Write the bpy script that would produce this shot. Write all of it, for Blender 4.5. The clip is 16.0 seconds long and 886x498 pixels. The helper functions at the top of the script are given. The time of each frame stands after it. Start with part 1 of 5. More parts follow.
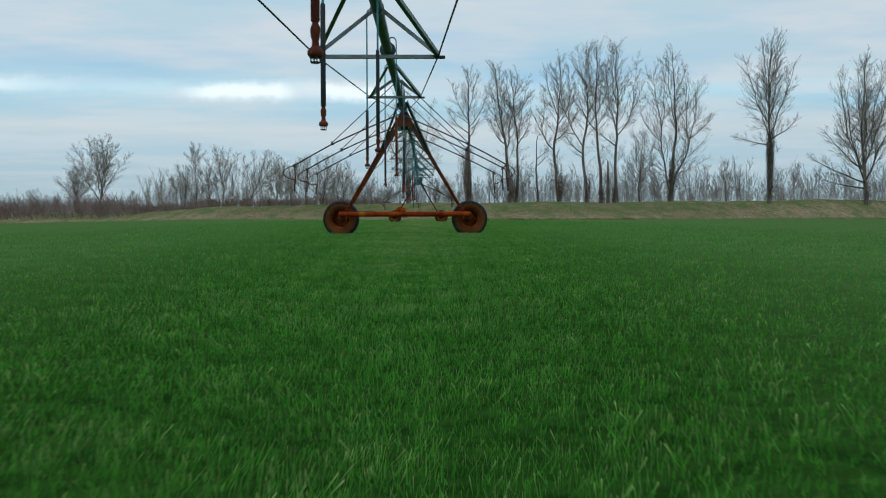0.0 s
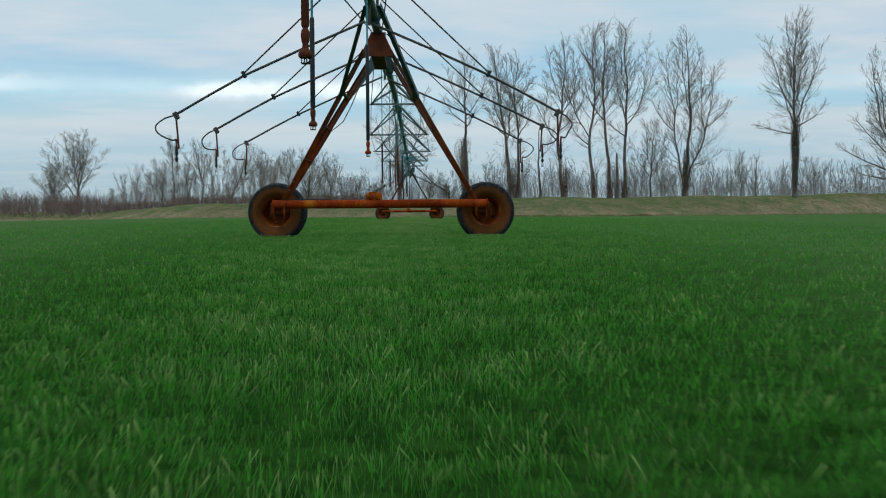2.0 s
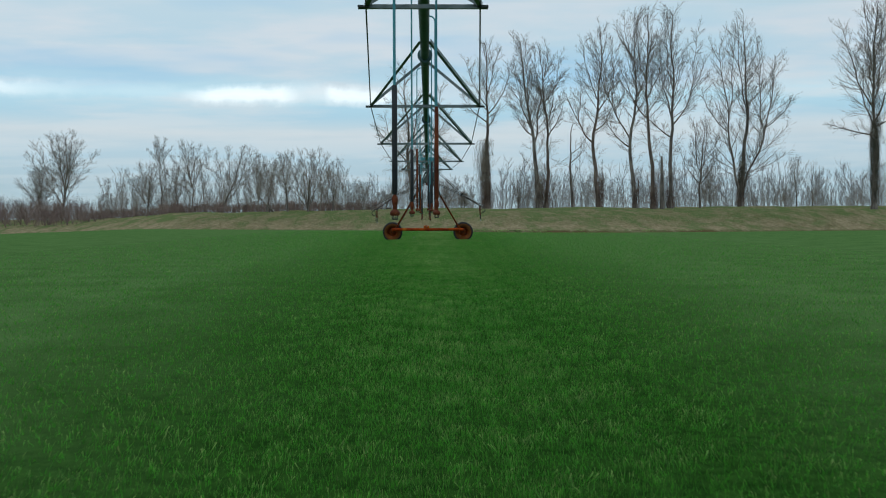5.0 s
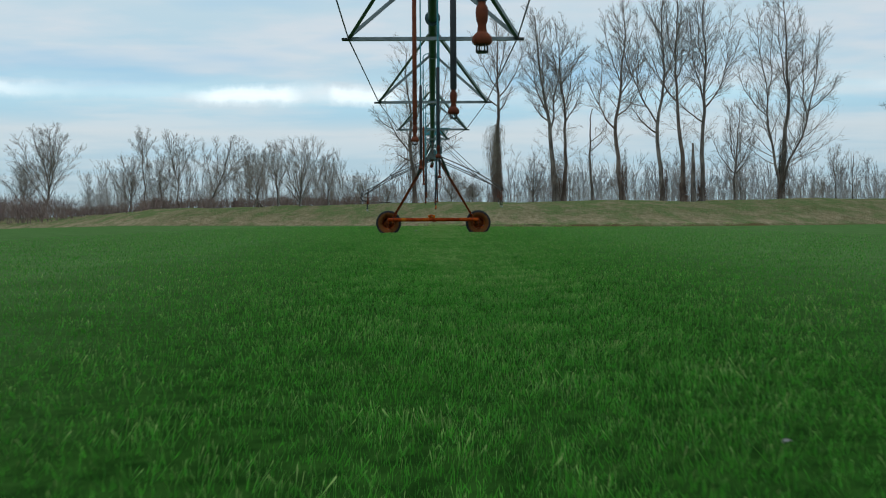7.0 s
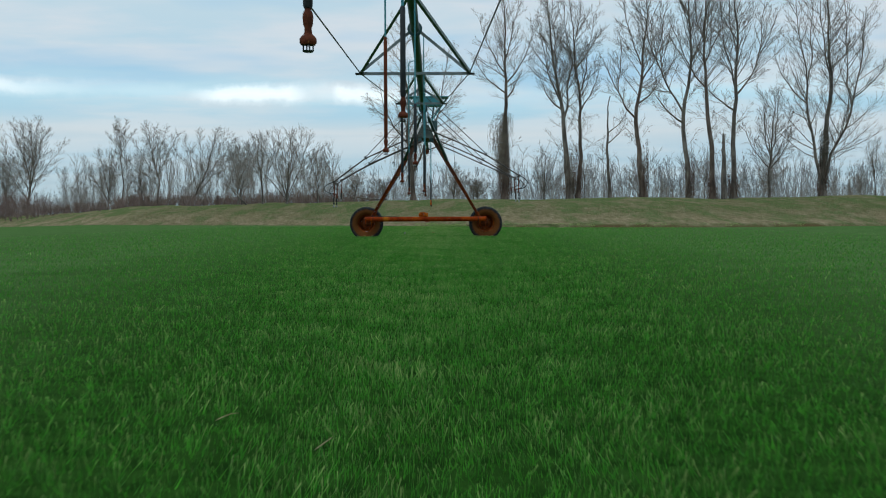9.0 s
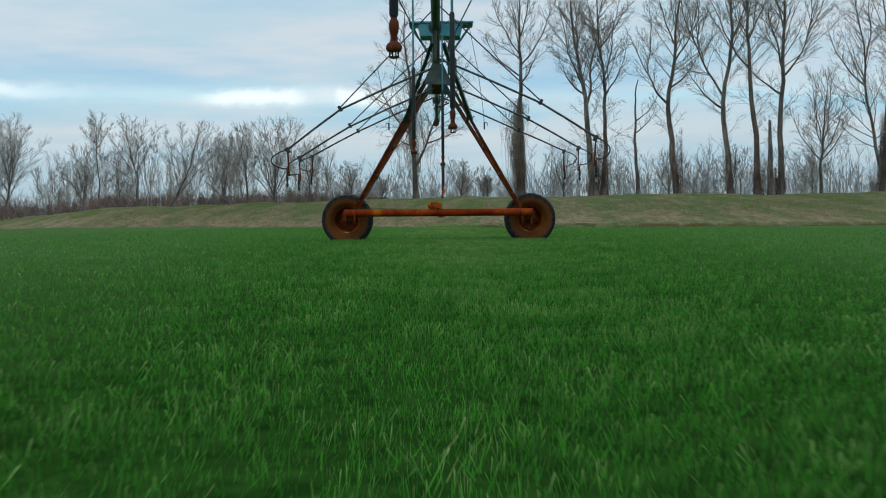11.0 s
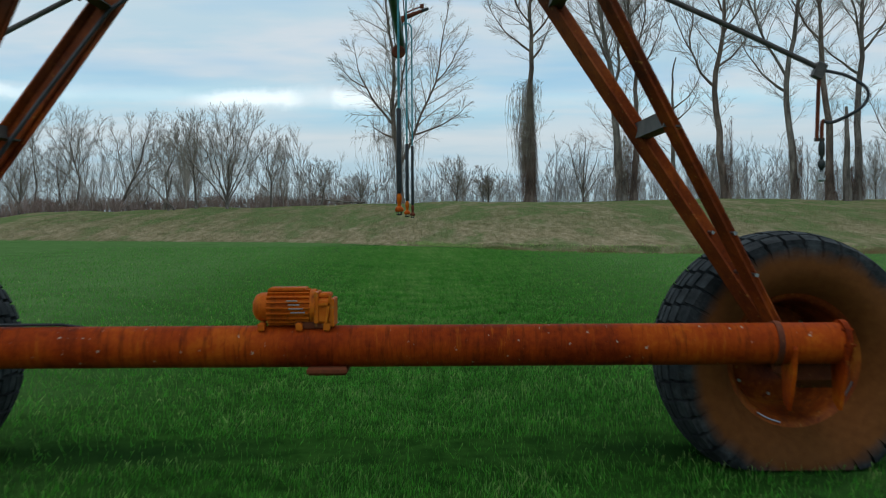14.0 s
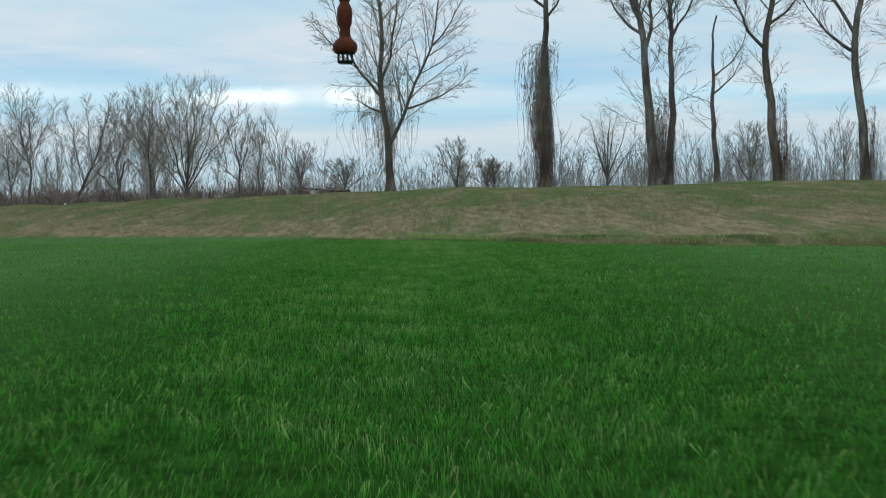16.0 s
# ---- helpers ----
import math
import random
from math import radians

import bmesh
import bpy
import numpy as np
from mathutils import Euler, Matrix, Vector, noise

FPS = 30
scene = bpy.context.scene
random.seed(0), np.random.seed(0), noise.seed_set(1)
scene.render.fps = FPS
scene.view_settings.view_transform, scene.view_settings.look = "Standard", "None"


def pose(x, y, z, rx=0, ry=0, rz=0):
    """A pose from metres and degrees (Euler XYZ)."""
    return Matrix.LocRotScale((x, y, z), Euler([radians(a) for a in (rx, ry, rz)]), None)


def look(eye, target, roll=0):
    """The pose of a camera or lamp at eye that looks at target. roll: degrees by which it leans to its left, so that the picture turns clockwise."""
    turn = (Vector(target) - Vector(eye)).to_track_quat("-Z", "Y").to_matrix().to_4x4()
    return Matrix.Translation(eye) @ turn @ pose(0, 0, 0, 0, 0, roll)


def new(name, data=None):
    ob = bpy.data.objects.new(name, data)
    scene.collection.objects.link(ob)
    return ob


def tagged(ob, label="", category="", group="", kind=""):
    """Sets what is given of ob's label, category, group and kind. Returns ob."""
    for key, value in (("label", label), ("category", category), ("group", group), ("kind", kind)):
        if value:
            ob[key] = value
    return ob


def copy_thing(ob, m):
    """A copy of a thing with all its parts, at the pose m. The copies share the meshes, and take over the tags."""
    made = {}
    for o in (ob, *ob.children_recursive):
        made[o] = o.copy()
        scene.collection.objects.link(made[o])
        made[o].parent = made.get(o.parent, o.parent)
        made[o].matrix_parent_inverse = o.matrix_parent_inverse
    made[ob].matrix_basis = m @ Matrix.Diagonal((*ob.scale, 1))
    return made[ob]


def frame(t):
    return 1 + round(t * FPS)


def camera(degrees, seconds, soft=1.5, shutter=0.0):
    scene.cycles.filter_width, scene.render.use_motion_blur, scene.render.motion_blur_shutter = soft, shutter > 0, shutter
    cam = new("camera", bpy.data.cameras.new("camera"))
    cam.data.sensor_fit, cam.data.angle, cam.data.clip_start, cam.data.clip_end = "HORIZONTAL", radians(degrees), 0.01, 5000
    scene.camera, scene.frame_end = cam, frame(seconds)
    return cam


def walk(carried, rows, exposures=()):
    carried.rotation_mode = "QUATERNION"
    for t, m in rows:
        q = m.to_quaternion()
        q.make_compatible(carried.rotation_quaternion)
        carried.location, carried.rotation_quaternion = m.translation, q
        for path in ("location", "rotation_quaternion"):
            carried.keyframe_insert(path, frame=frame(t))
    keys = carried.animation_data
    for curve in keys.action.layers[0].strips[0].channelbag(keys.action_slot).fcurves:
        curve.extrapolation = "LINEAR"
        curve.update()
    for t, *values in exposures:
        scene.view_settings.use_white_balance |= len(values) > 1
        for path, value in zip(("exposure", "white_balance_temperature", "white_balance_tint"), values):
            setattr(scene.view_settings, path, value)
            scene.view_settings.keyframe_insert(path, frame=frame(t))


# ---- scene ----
cam = camera(49.1, 16.0, 1.1, 0.12)
PATH = [
    (0, (0.666, 0.804, 0.641), (0.703, 2.802, 0.571), -0.15),
    (0.5, (0.836, 4.060, 0.578), (0.873, 6.058, 0.510), -0.2),
    (1, (0.988, 7.221, 0.578), (1.025, 9.220, 0.511), -0.34),
    (1.5, (0.933, 10.371, 0.548), (0.972, 12.370, 0.479), -0.26),
    (2, (0.780, 13.412, 0.480), (0.829, 15.410, 0.406), -0.38),
    (2.5, (0.645, 16.683, 0.461), (0.688, 18.682, 0.389), -0.43),
    (3, (0.429, 19.971, 0.496), (0.470, 21.969, 0.430), -0.23),
    (3.5, (0.267, 23.093, 0.676), (0.301, 25.092, 0.614), -0.12),
    (4, (0.121, 26.023, 0.847), (0.156, 28.021, 0.786), -0.1),
    (4.2, (0.099, 27.186, 1.089), (0.133, 29.184, 1.029), -0.1),
    (4.6, (0.075, 29.660, 1.290), (0.108, 31.658, 1.229), -0.12),
    (5.15, (0.050, 33.110, 1.310), (0.079, 35.109, 1.247), -0.15),
    (5.8, (0.028, 37.210, 0.960), (0.052, 39.209, 0.896), -0.18),
    (6.5, (0.007, 41.614, 0.705), (0.029, 43.613, 0.642), -0.22),
    (7, (-0.028, 45.011, 0.707), (-0.006, 47.010, 0.644), -0.3),
    (7.5, (0.053, 48.113, 0.615), (0.072, 50.112, 0.553), -0.39),
    (8, (0.224, 50.970, 0.574), (0.240, 52.969, 0.515), -0.42),
    (8.5, (0.255, 53.764, 0.566), (0.273, 55.763, 0.507), -0.49),
    (9, (0.400, 56.718, 0.706), (0.414, 58.716, 0.641), -0.2),
    (11.5, (-0.027, 72.216, 0.448), (-0.018, 74.215, 0.389), -0.48),
    (12, (0.084, 75.277, 0.461), (0.092, 77.276, 0.402), -0.4),
    (12.5, (0.190, 78.358, 0.487), (0.198, 80.357, 0.426), -0.3),
    (13, (0.320, 81.372, 0.545), (0.330, 83.371, 0.482), -0.22),
    (13.5, (0.420, 84.535, 0.902), (0.433, 86.534, 0.845), -0.2),
    (13.8, (0.473, 86.410, 1.065), (0.490, 88.409, 1.009), -0.28),
    (14, (0.518, 87.695, 1.160), (0.536, 89.694, 1.104), -0.28),
    (14.2, (0.540, 89.020, 1.218), (0.558, 91.019, 1.163), -0.33),
    (14.5, (0.594, 90.806, 1.235), (0.615, 92.805, 1.179), -0.49),
    (14.8, (0.604, 92.493, 1.140), (0.628, 94.492, 1.082), -0.62),
    (15, (0.611, 93.647, 0.965), (0.637, 95.646, 0.907), -0.61),
    (15.3, (0.554, 95.495, 0.775), (0.580, 97.494, 0.720), -0.62),
    (15.5, (0.501, 96.715, 0.752), (0.530, 98.714, 0.692), -0.63),
    (15.7, (0.492, 97.984, 0.725), (0.520, 99.983, 0.667), -0.67),
    (15.9, (0.471, 99.308, 0.700), (0.498, 101.307, 0.639), -0.68),
    (16, (0.453, 99.968, 0.697), (0.479, 101.967, 0.636), -0.69),
]
walk(cam, [(t, look(eye, target, roll)) for t, eye, target, roll in PATH], [(0, -0.07), (8, -0.02), (12, -0.04), (13.5, -0.09), (14.6, 0.06), (16, 0.07)])

# ---- light ----
world = bpy.data.worlds.new("sky")
scene.world = world
world.use_nodes = True


def wire(tree, kind, **inputs):
    """A node of that kind, with its inputs set or linked by name or number (i0, i1, ...)."""
    node = tree.nodes.new(kind)
    for key, value in inputs.items():
        socket = node.inputs[int(key[1:])] if key[0] == "i" and key[1:].isdigit() else node.inputs[key.replace("_", " ")]
        if isinstance(value, bpy.types.NodeSocket):
            tree.links.new(value, socket)
        else:
            socket.default_value = value
    return node


def maths(tree, op, a, b=0.0, c=0.0, clamp=False):
    node = wire(tree, "ShaderNodeMath", i0=a, i1=b, i2=c)
    node.operation, node.use_clamp = op, clamp
    return node.outputs[0]


def ramp(tree, value, stops, ease="LINEAR"):
    node = wire(tree, "ShaderNodeValToRGB", i0=value)
    node.color_ramp.interpolation = ease
    while len(node.color_ramp.elements) < len(stops):
        node.color_ramp.elements.new(0.5)
    for element, (at, colour) in zip(node.color_ramp.elements, stops):
        element.position = at
        element.color = (*colour, 1) if not isinstance(colour, (int, float)) else (colour, colour, colour, 1)
    return node.outputs[0]


def mixed(tree, factor, a, b, blend="MIX"):
    node = tree.nodes.new("ShaderNodeMix")
    node.data_type, node.blend_type, node.clamp_factor = "RGBA", blend, True
    for socket, value in ((node.inputs[0], factor), (node.inputs[6], a), (node.inputs[7], b)):
        if isinstance(value, bpy.types.NodeSocket):
            tree.links.new(value, socket)
        elif socket.type == "RGBA":
            socket.default_value = (*value, 1)
        else:
            socket.default_value = value
    return node.outputs[2]


def grain(tree, vector, scale, detail=4.0, rough=0.55):
    return wire(tree, "ShaderNodeTexNoise", Vector=vector, Scale=scale, Detail=detail, Roughness=rough).outputs[0]


SUN_HEIGHT, SUN_TURN = radians(60), radians(-25)
tree = world.node_tree
tree.nodes.clear()
way = wire(tree, "ShaderNodeTexCoord").outputs["Generated"]
axes = wire(tree, "ShaderNodeSeparateXYZ", i0=way)
up = axes.outputs[2]
lift = maths(tree, "ADD", maths(tree, "MAXIMUM", up, 0.0), 0.05)
flat = wire(tree, "ShaderNodeCombineXYZ", i0=maths(tree, "DIVIDE", axes.outputs[0], lift), i1=maths(tree, "DIVIDE", axes.outputs[1], lift)).outputs[0]
bands = ramp(tree, maths(tree, "MULTIPLY", up, 2.5, clamp=True), [
    (0.0, (0.31, 0.48, 0.57)), (0.09, (0.33, 0.49, 0.60)), (0.17, (0.38, 0.54, 0.65)), (0.215, (0.51, 0.60, 0.66)),
    (0.26, (0.36, 0.57, 0.69)), (0.31, (0.43, 0.66, 0.77)), (0.37, (0.40, 0.58, 0.69)), (0.50, (0.46, 0.61, 0.69)), (1.0, (0.56, 0.65, 0.69))])
streaks = wire(tree, "ShaderNodeMapping", Vector=flat, Scale=(0.75, 1.0, 1.0)).outputs[0]
puffs = grain(tree, streaks, 0.85, 7.0, 0.56)
cloud = ramp(tree, puffs, [(0.42, 0.0), (0.56, 1.0)])
cloud = maths(tree, "MULTIPLY", cloud, ramp(tree, up, [(0.02, 0.15), (0.17, 0.85)]))
sky = mixed(tree, cloud, bands, (0.61, 0.66, 0.70))
blue = ramp(tree, grain(tree, streaks, 0.55, 4.0, 0.5), [(0.47, 0.0), (0.60, 0.9)])
blue = maths(tree, "MULTIPLY", blue, ramp(tree, up, [(0.09, 0.0), (0.16, 1.0)]))
sky = mixed(tree, blue, sky, (0.27, 0.51, 0.71))
# a bright slit of open sky low in the west
slit = ramp(tree, maths(tree, "ABSOLUTE", maths(tree, "SUBTRACT", maths(tree, "ADD", up, maths(tree, "MULTIPLY", maths(tree, "SUBTRACT", grain(tree, way, 14.0, 5.0, 0.65), 0.5), 0.026)), 0.124)), [(0.0, 1.0), (0.0035, 0.85), (0.0105, 0.0)], "EASE")
side = maths(tree, "ADD", axes.outputs[0], maths(tree, "MULTIPLY", maths(tree, "SUBTRACT", grain(tree, way, 9.0, 3.0), 0.5), 0.05))
patch = ramp(tree, maths(tree, "ADD", side, 0.5), [(0.02, 0.6), (0.08, 0.7), (0.13, 0.3), (0.17, 0.12), (0.255, 0.15), (0.285, 0.9), (0.355, 0.95), (0.372, 0.3), (0.395, 0.35), (0.405, 0.9), (0.455, 0.85), (0.475, 0.05), (0.9, 0.05), (0.96, 0.5)])
sky = mixed(tree, maths(tree, "MULTIPLY", slit, patch), sky, (0.95, 1.05, 1.08))
clear = tree.nodes.new("ShaderNodeTexSky")
clear.sky_type, clear.sun_disc, clear.sun_elevation, clear.sun_rotation = "NISHITA", False, SUN_HEIGHT, SUN_TURN
haze = wire(tree, "ShaderNodeBackground", Color=clear.outputs[0], Strength=0.015)
veil = wire(tree, "ShaderNodeBackground", Color=mixed(tree, 1.0, sky, (0.995, 1.0, 0.995), "MULTIPLY"), Strength=0.985)
tree.links.new(wire(tree, "ShaderNodeAddShader", i0=haze.outputs[0], i1=veil.outputs[0]).outputs[0], tree.nodes.new("ShaderNodeOutputWorld").inputs[0])

sun = new("sun", bpy.data.lights.new("sun", "SUN"))
sun.data.energy, sun.data.angle, sun.data.color = 0.6, radians(25), (1.0, 0.96, 0.9)
sun.matrix_world = look((math.sin(SUN_TURN) * 50, -math.cos(SUN_TURN) * 50, 50 * math.tan(SUN_HEIGHT)), (0, 0, 0))


# ---- materials ----
def material(name, colours, scale=6.0, rough=0.7, metal=0.0, bump=0.2, fine=60.0, extra=None, stretch=(1, 1, 1), gloss=0.4):
    """A surface whose colour wanders between the given colours at two sizes, with fine relief."""
    m = bpy.data.materials.new(name)
    m.use_nodes = True
    t = m.node_tree
    shader = t.nodes["Principled BSDF"]
    place = wire(t, "ShaderNodeTexCoord").outputs["Object"]
    place = wire(t, "ShaderNodeMapping", Vector=place, Scale=stretch).outputs[0]
    big, small = grain(t, place, scale, 5.0), grain(t, place, fine, 3.0, 0.7)
    value = maths(t, "ADD", maths(t, "MULTIPLY", big, 0.72), maths(t, "MULTIPLY", small, 0.28))
    n = len(colours)
    colour = ramp(t, value, [(0.34 + 0.32 * i / max(1, n - 1), c) for i, c in enumerate(colours)])
    if extra:
        colour = extra(t, place, colour)
    t.links.new(colour, shader.inputs["Base Color"])
    t.links.new(maths(t, "ADD", maths(t, "MULTIPLY", small, 0.25), rough - 0.12, clamp=True), shader.inputs["Roughness"])
    shader.inputs["Metallic"].default_value = metal
    shader.inputs["Specular IOR Level"].default_value = gloss
    relief = wire(t, "ShaderNodeBump", Strength=bump, Distance=0.01, Height=value)
    t.links.new(relief.outputs[0], shader.inputs["Normal"])
    return m


def runs(t, place, colour):
    """Dark run-off streaks and bare spots on old paint."""
    streak = grain(t, wire(t, "ShaderNodeMapping", Vector=place, Scale=(30, 30, 1.2)).outputs[0], 1.0, 3.0)
    colour = mixed(t, ramp(t, streak, [(0.54, 0.0), (0.74, 0.7)]), colour, (0.07, 0.016, 0.006))
    spot = grain(t, place, 45.0, 2.0)
    return mixed(t, ramp(t, spot, [(0.66, 0.0), (0.74, 0.7)]), colour, (0.34, 0.15, 0.035))


RUST = material("rust", [(0.11, 0.012, 0.002), (0.28, 0.034, 0.003), (0.40, 0.062, 0.004), (0.52, 0.125, 0.008)], 3.0, 0.6, 0.0, 0.3, 40.0, runs, gloss=0.05)


def washed(t, place, colour):
    """Upright drip marks all along a level beam, with one band of fresher orange paint."""
    drips = grain(t, wire(t, "ShaderNodeMapping", Vector=place, Scale=(40.0, 3.5, 4.5)).outputs[0], 1.0, 6.0, 0.72)
    colour = mixed(t, ramp(t, drips, [(0.52, 0.0), (0.66, 0.62)]), colour, (0.06, 0.010, 0.003))
    colour = mixed(t, maths(t, "MULTIPLY", ramp(t, drips, [(0.30, 0.55), (0.43, 0.0)]), ramp(t, grain(t, place, 1.3, 3.0), [(0.38, 0.1), (0.56, 1.0)])), colour, (0.52, 0.14, 0.009))
    x = wire(t, "ShaderNodeSeparateXYZ", i0=place).outputs[0]
    x = maths(t, "ADD", x, maths(t, "MULTIPLY", maths(t, "SUBTRACT", grain(t, place, 5.0, 3.0), 0.5), 0.12))
    colour = mixed(t, ramp(t, maths(t, "ABSOLUTE", maths(t, "ADD", x, 1.42)), [(0.05, 0.6), (0.14, 0.0)]), colour, (0.58, 0.19, 0.015))
    chip = grain(t, place, 38.0, 3.0, 0.6)
    return mixed(t, ramp(t, chip, [(0.685, 0.0), (0.715, 0.85)]), colour, (0.42, 0.33, 0.24))


BEAM = material("washed_rust", [(0.13, 0.013, 0.002), (0.26, 0.030, 0.003), (0.36, 0.052, 0.004), (0.48, 0.10, 0.007)], 2.2, 0.6, 0.0, 0.3, 30.0, washed, gloss=0.06)
RIM = material("rusted_rim", [(0.07, 0.011, 0.003), (0.17, 0.030, 0.005), (0.27, 0.060, 0.008), (0.36, 0.110, 0.014)], 5.0, 0.55, 0.0, 0.3, 45.0, runs, gloss=0.15)
RUST_DARK = material("dark_rust", [(0.05, 0.012, 0.006), (0.125, 0.028, 0.010), (0.19, 0.046, 0.014)], 4.0, 0.7, 0.0, 0.3, 50.0, runs, gloss=0.2)
ORANGE = material("orange_paint", [(0.32, 0.045, 0.003), (0.50, 0.095, 0.005), (0.56, 0.16, 0.010)], 6.0, 0.55, 0.0, 0.15, 60.0, runs, gloss=0.1)


def weathered(t, place, colour):
    """Paint that is grey and stained higher up and rusts through near the wheels."""
    z = wire(t, "ShaderNodeSeparateXYZ", i0=place).outputs[2]
    z = maths(t, "ADD", z, maths(t, "MULTIPLY", maths(t, "SUBTRACT", grain(t, place, 3.0, 4.0), 0.5), 1.6))
    dull = mixed(t, grain(t, place, 7.0, 4.0), (0.035, 0.026, 0.022), (0.17, 0.105, 0.075))
    return runs(t, place, mixed(t, ramp(t, maths(t, "MULTIPLY", z, 0.25), [(0.42, 0.0), (0.85, 0.85)]), colour, dull))


LEG = material("weathered_leg_paint", [(0.075, 0.013, 0.004), (0.18, 0.032, 0.006), (0.30, 0.066, 0.009)], 4.0, 0.65, 0.0, 0.3, 50.0, weathered, gloss=0.08)
GALVANISED = material("weathered_galvanised_steel", [(0.10, 0.12, 0.12), (0.18, 0.21, 0.21), (0.24, 0.26, 0.25)], 5.0, 0.5, 0.55, 0.15, 70.0)
GREEN_STEEL = material("green_stained_steel", [(0.015, 0.034, 0.036), (0.033, 0.078, 0.082), (0.068, 0.120, 0.122)], 3.0, 0.5, 0.3, 0.15, 50.0)
GREY_GREEN = material("grey_green_steel", [(0.035, 0.045, 0.042), (0.075, 0.09, 0.082), (0.12, 0.135, 0.12)], 4.0, 0.55, 0.2, 0.15, 60.0)
TEAL = material("teal_paint", [(0.03, 0.17, 0.20), (0.05, 0.25, 0.29), (0.10, 0.28, 0.30)], 4.0, 0.45, 0.1, 0.1, 60.0)
DARK_STEEL = material("dark_steel", [(0.012, 0.016, 0.016), (0.03, 0.036, 0.034), (0.06, 0.055, 0.05)], 6.0, 0.55, 0.4, 0.15, 60.0)
HOSE = material("black_rubber_hose", [(0.010, 0.011, 0.013), (0.02, 0.022, 0.025), (0.035, 0.036, 0.04)], 8.0, 0.6, 0.0, 0.1, 90.0)
BOOM = material("dark_weathered_steel", [(0.035, 0.028, 0.026), (0.07, 0.058, 0.052), (0.12, 0.10, 0.09)], 6.0, 0.6, 0.1, 0.15, 60.0)
CHROME = material("worn_zinc", [(0.25, 0.26, 0.27), (0.4, 0.4, 0.4)], 10.0, 0.35, 0.9, 0.05, 80.0)


def dust(t, place, colour):
    """Rusty dust dried on the side wall between the rim and the tread."""
    parts = wire(t, "ShaderNodeSeparateXYZ", i0=place)
    x, z = parts.outputs[0], parts.outputs[2]
    r = maths(t, "SQRT", maths(t, "ADD", maths(t, "MULTIPLY", x, x), maths(t, "MULTIPLY", z, z)))
    r = maths(t, "ADD", r, maths(t, "MULTIPLY", maths(t, "SUBTRACT", grain(t, place, 9.0), 0.5), 0.07))
    band = ramp(t, r, [(0.30, 1.0), (0.475, 0.95), (0.535, 0.0)])
    return mixed(t, band, colour, mixed(t, grain(t, place, 25.0), (0.105, 0.032, 0.007), (0.205, 0.072, 0.017)))


TYRE = material("tyre_rubber", [(0.010, 0.0115, 0.0125), (0.027, 0.030, 0.032), (0.060, 0.066, 0.069)], 12.0, 0.8, 0.0, 0.25, 80.0, dust, gloss=0.12)
BARK = material("bark", [(0.046, 0.038, 0.032), (0.130, 0.107, 0.089), (0.26, 0.222, 0.188)], 2.4, 0.9, 0.0, 0.6, 14.0, None, (1, 1, 0.3))
BARK_RED = material("reddish_bark", [(0.048, 0.033, 0.026), (0.12, 0.086, 0.067), (0.23, 0.175, 0.14)], 2.4, 0.9, 0.0, 0.6, 14.0, None, (1, 1, 0.3))
TWIGS = material("twigs", [(0.12, 0.10, 0.087), (0.225, 0.190, 0.165), (0.31, 0.27, 0.238)], 0.6, 0.9, 0.0, 0.1, 8.0)
PALE_TWIGS = material("pale_twigs", [(0.155, 0.130, 0.112), (0.265, 0.226, 0.194), (0.36, 0.312, 0.270)], 0.6, 0.9, 0.0, 0.1, 8.0)
VINES = material("dry_vines", [(0.09, 0.07, 0.055), (0.17, 0.14, 0.105), (0.26, 0.215, 0.17)], 0.9, 0.95, 0.0, 0.1, 9.0)
FOOT_VINES = material("reddish_dead_vines", [(0.055, 0.032, 0.024), (0.11, 0.066, 0.048), (0.18, 0.115, 0.085)], 0.9, 0.95, 0.0, 0.1, 9.0)
IVY = material("dark_ivy", [(0.022, 0.024, 0.014), (0.05, 0.045, 0.028), (0.10, 0.08, 0.055)], 0.9, 0.9, 0.0, 0.1, 9.0)
BRUSH = material("red_brush", [(0.13, 0.085, 0.075), (0.21, 0.145, 0.125), (0.29, 0.205, 0.175)], 0.3, 0.95, 0.0, 0.1, 4.0)
# haze is put into the far wood's colour, paler and bluer than twigs nearby
HAZED_WOOD = material("hazed_wood", [(0.19, 0.185, 0.195), (0.26, 0.25, 0.255), (0.33, 0.315, 0.31)], 0.05, 0.95, 0.0, 0.1, 0.6)
STRAW = material("straw", [(0.30, 0.22, 0.10), (0.45, 0.36, 0.19)], 20.0, 0.8, 0.0, 0.1, 90.0)
DEAD_LEAF = material("dead_leaf", [(0.22, 0.05, 0.015), (0.42, 0.12, 0.03), (0.5, 0.2, 0.06)], 25.0, 0.7, 0.0, 0.2, 120.0)
WHITE_PLASTIC = material("white_plastic", [(0.12, 0.115, 0.10), (0.24, 0.23, 0.21), (0.37, 0.36, 0.33)], 15.0, 0.4, 0.0, 0.1, 80.0)


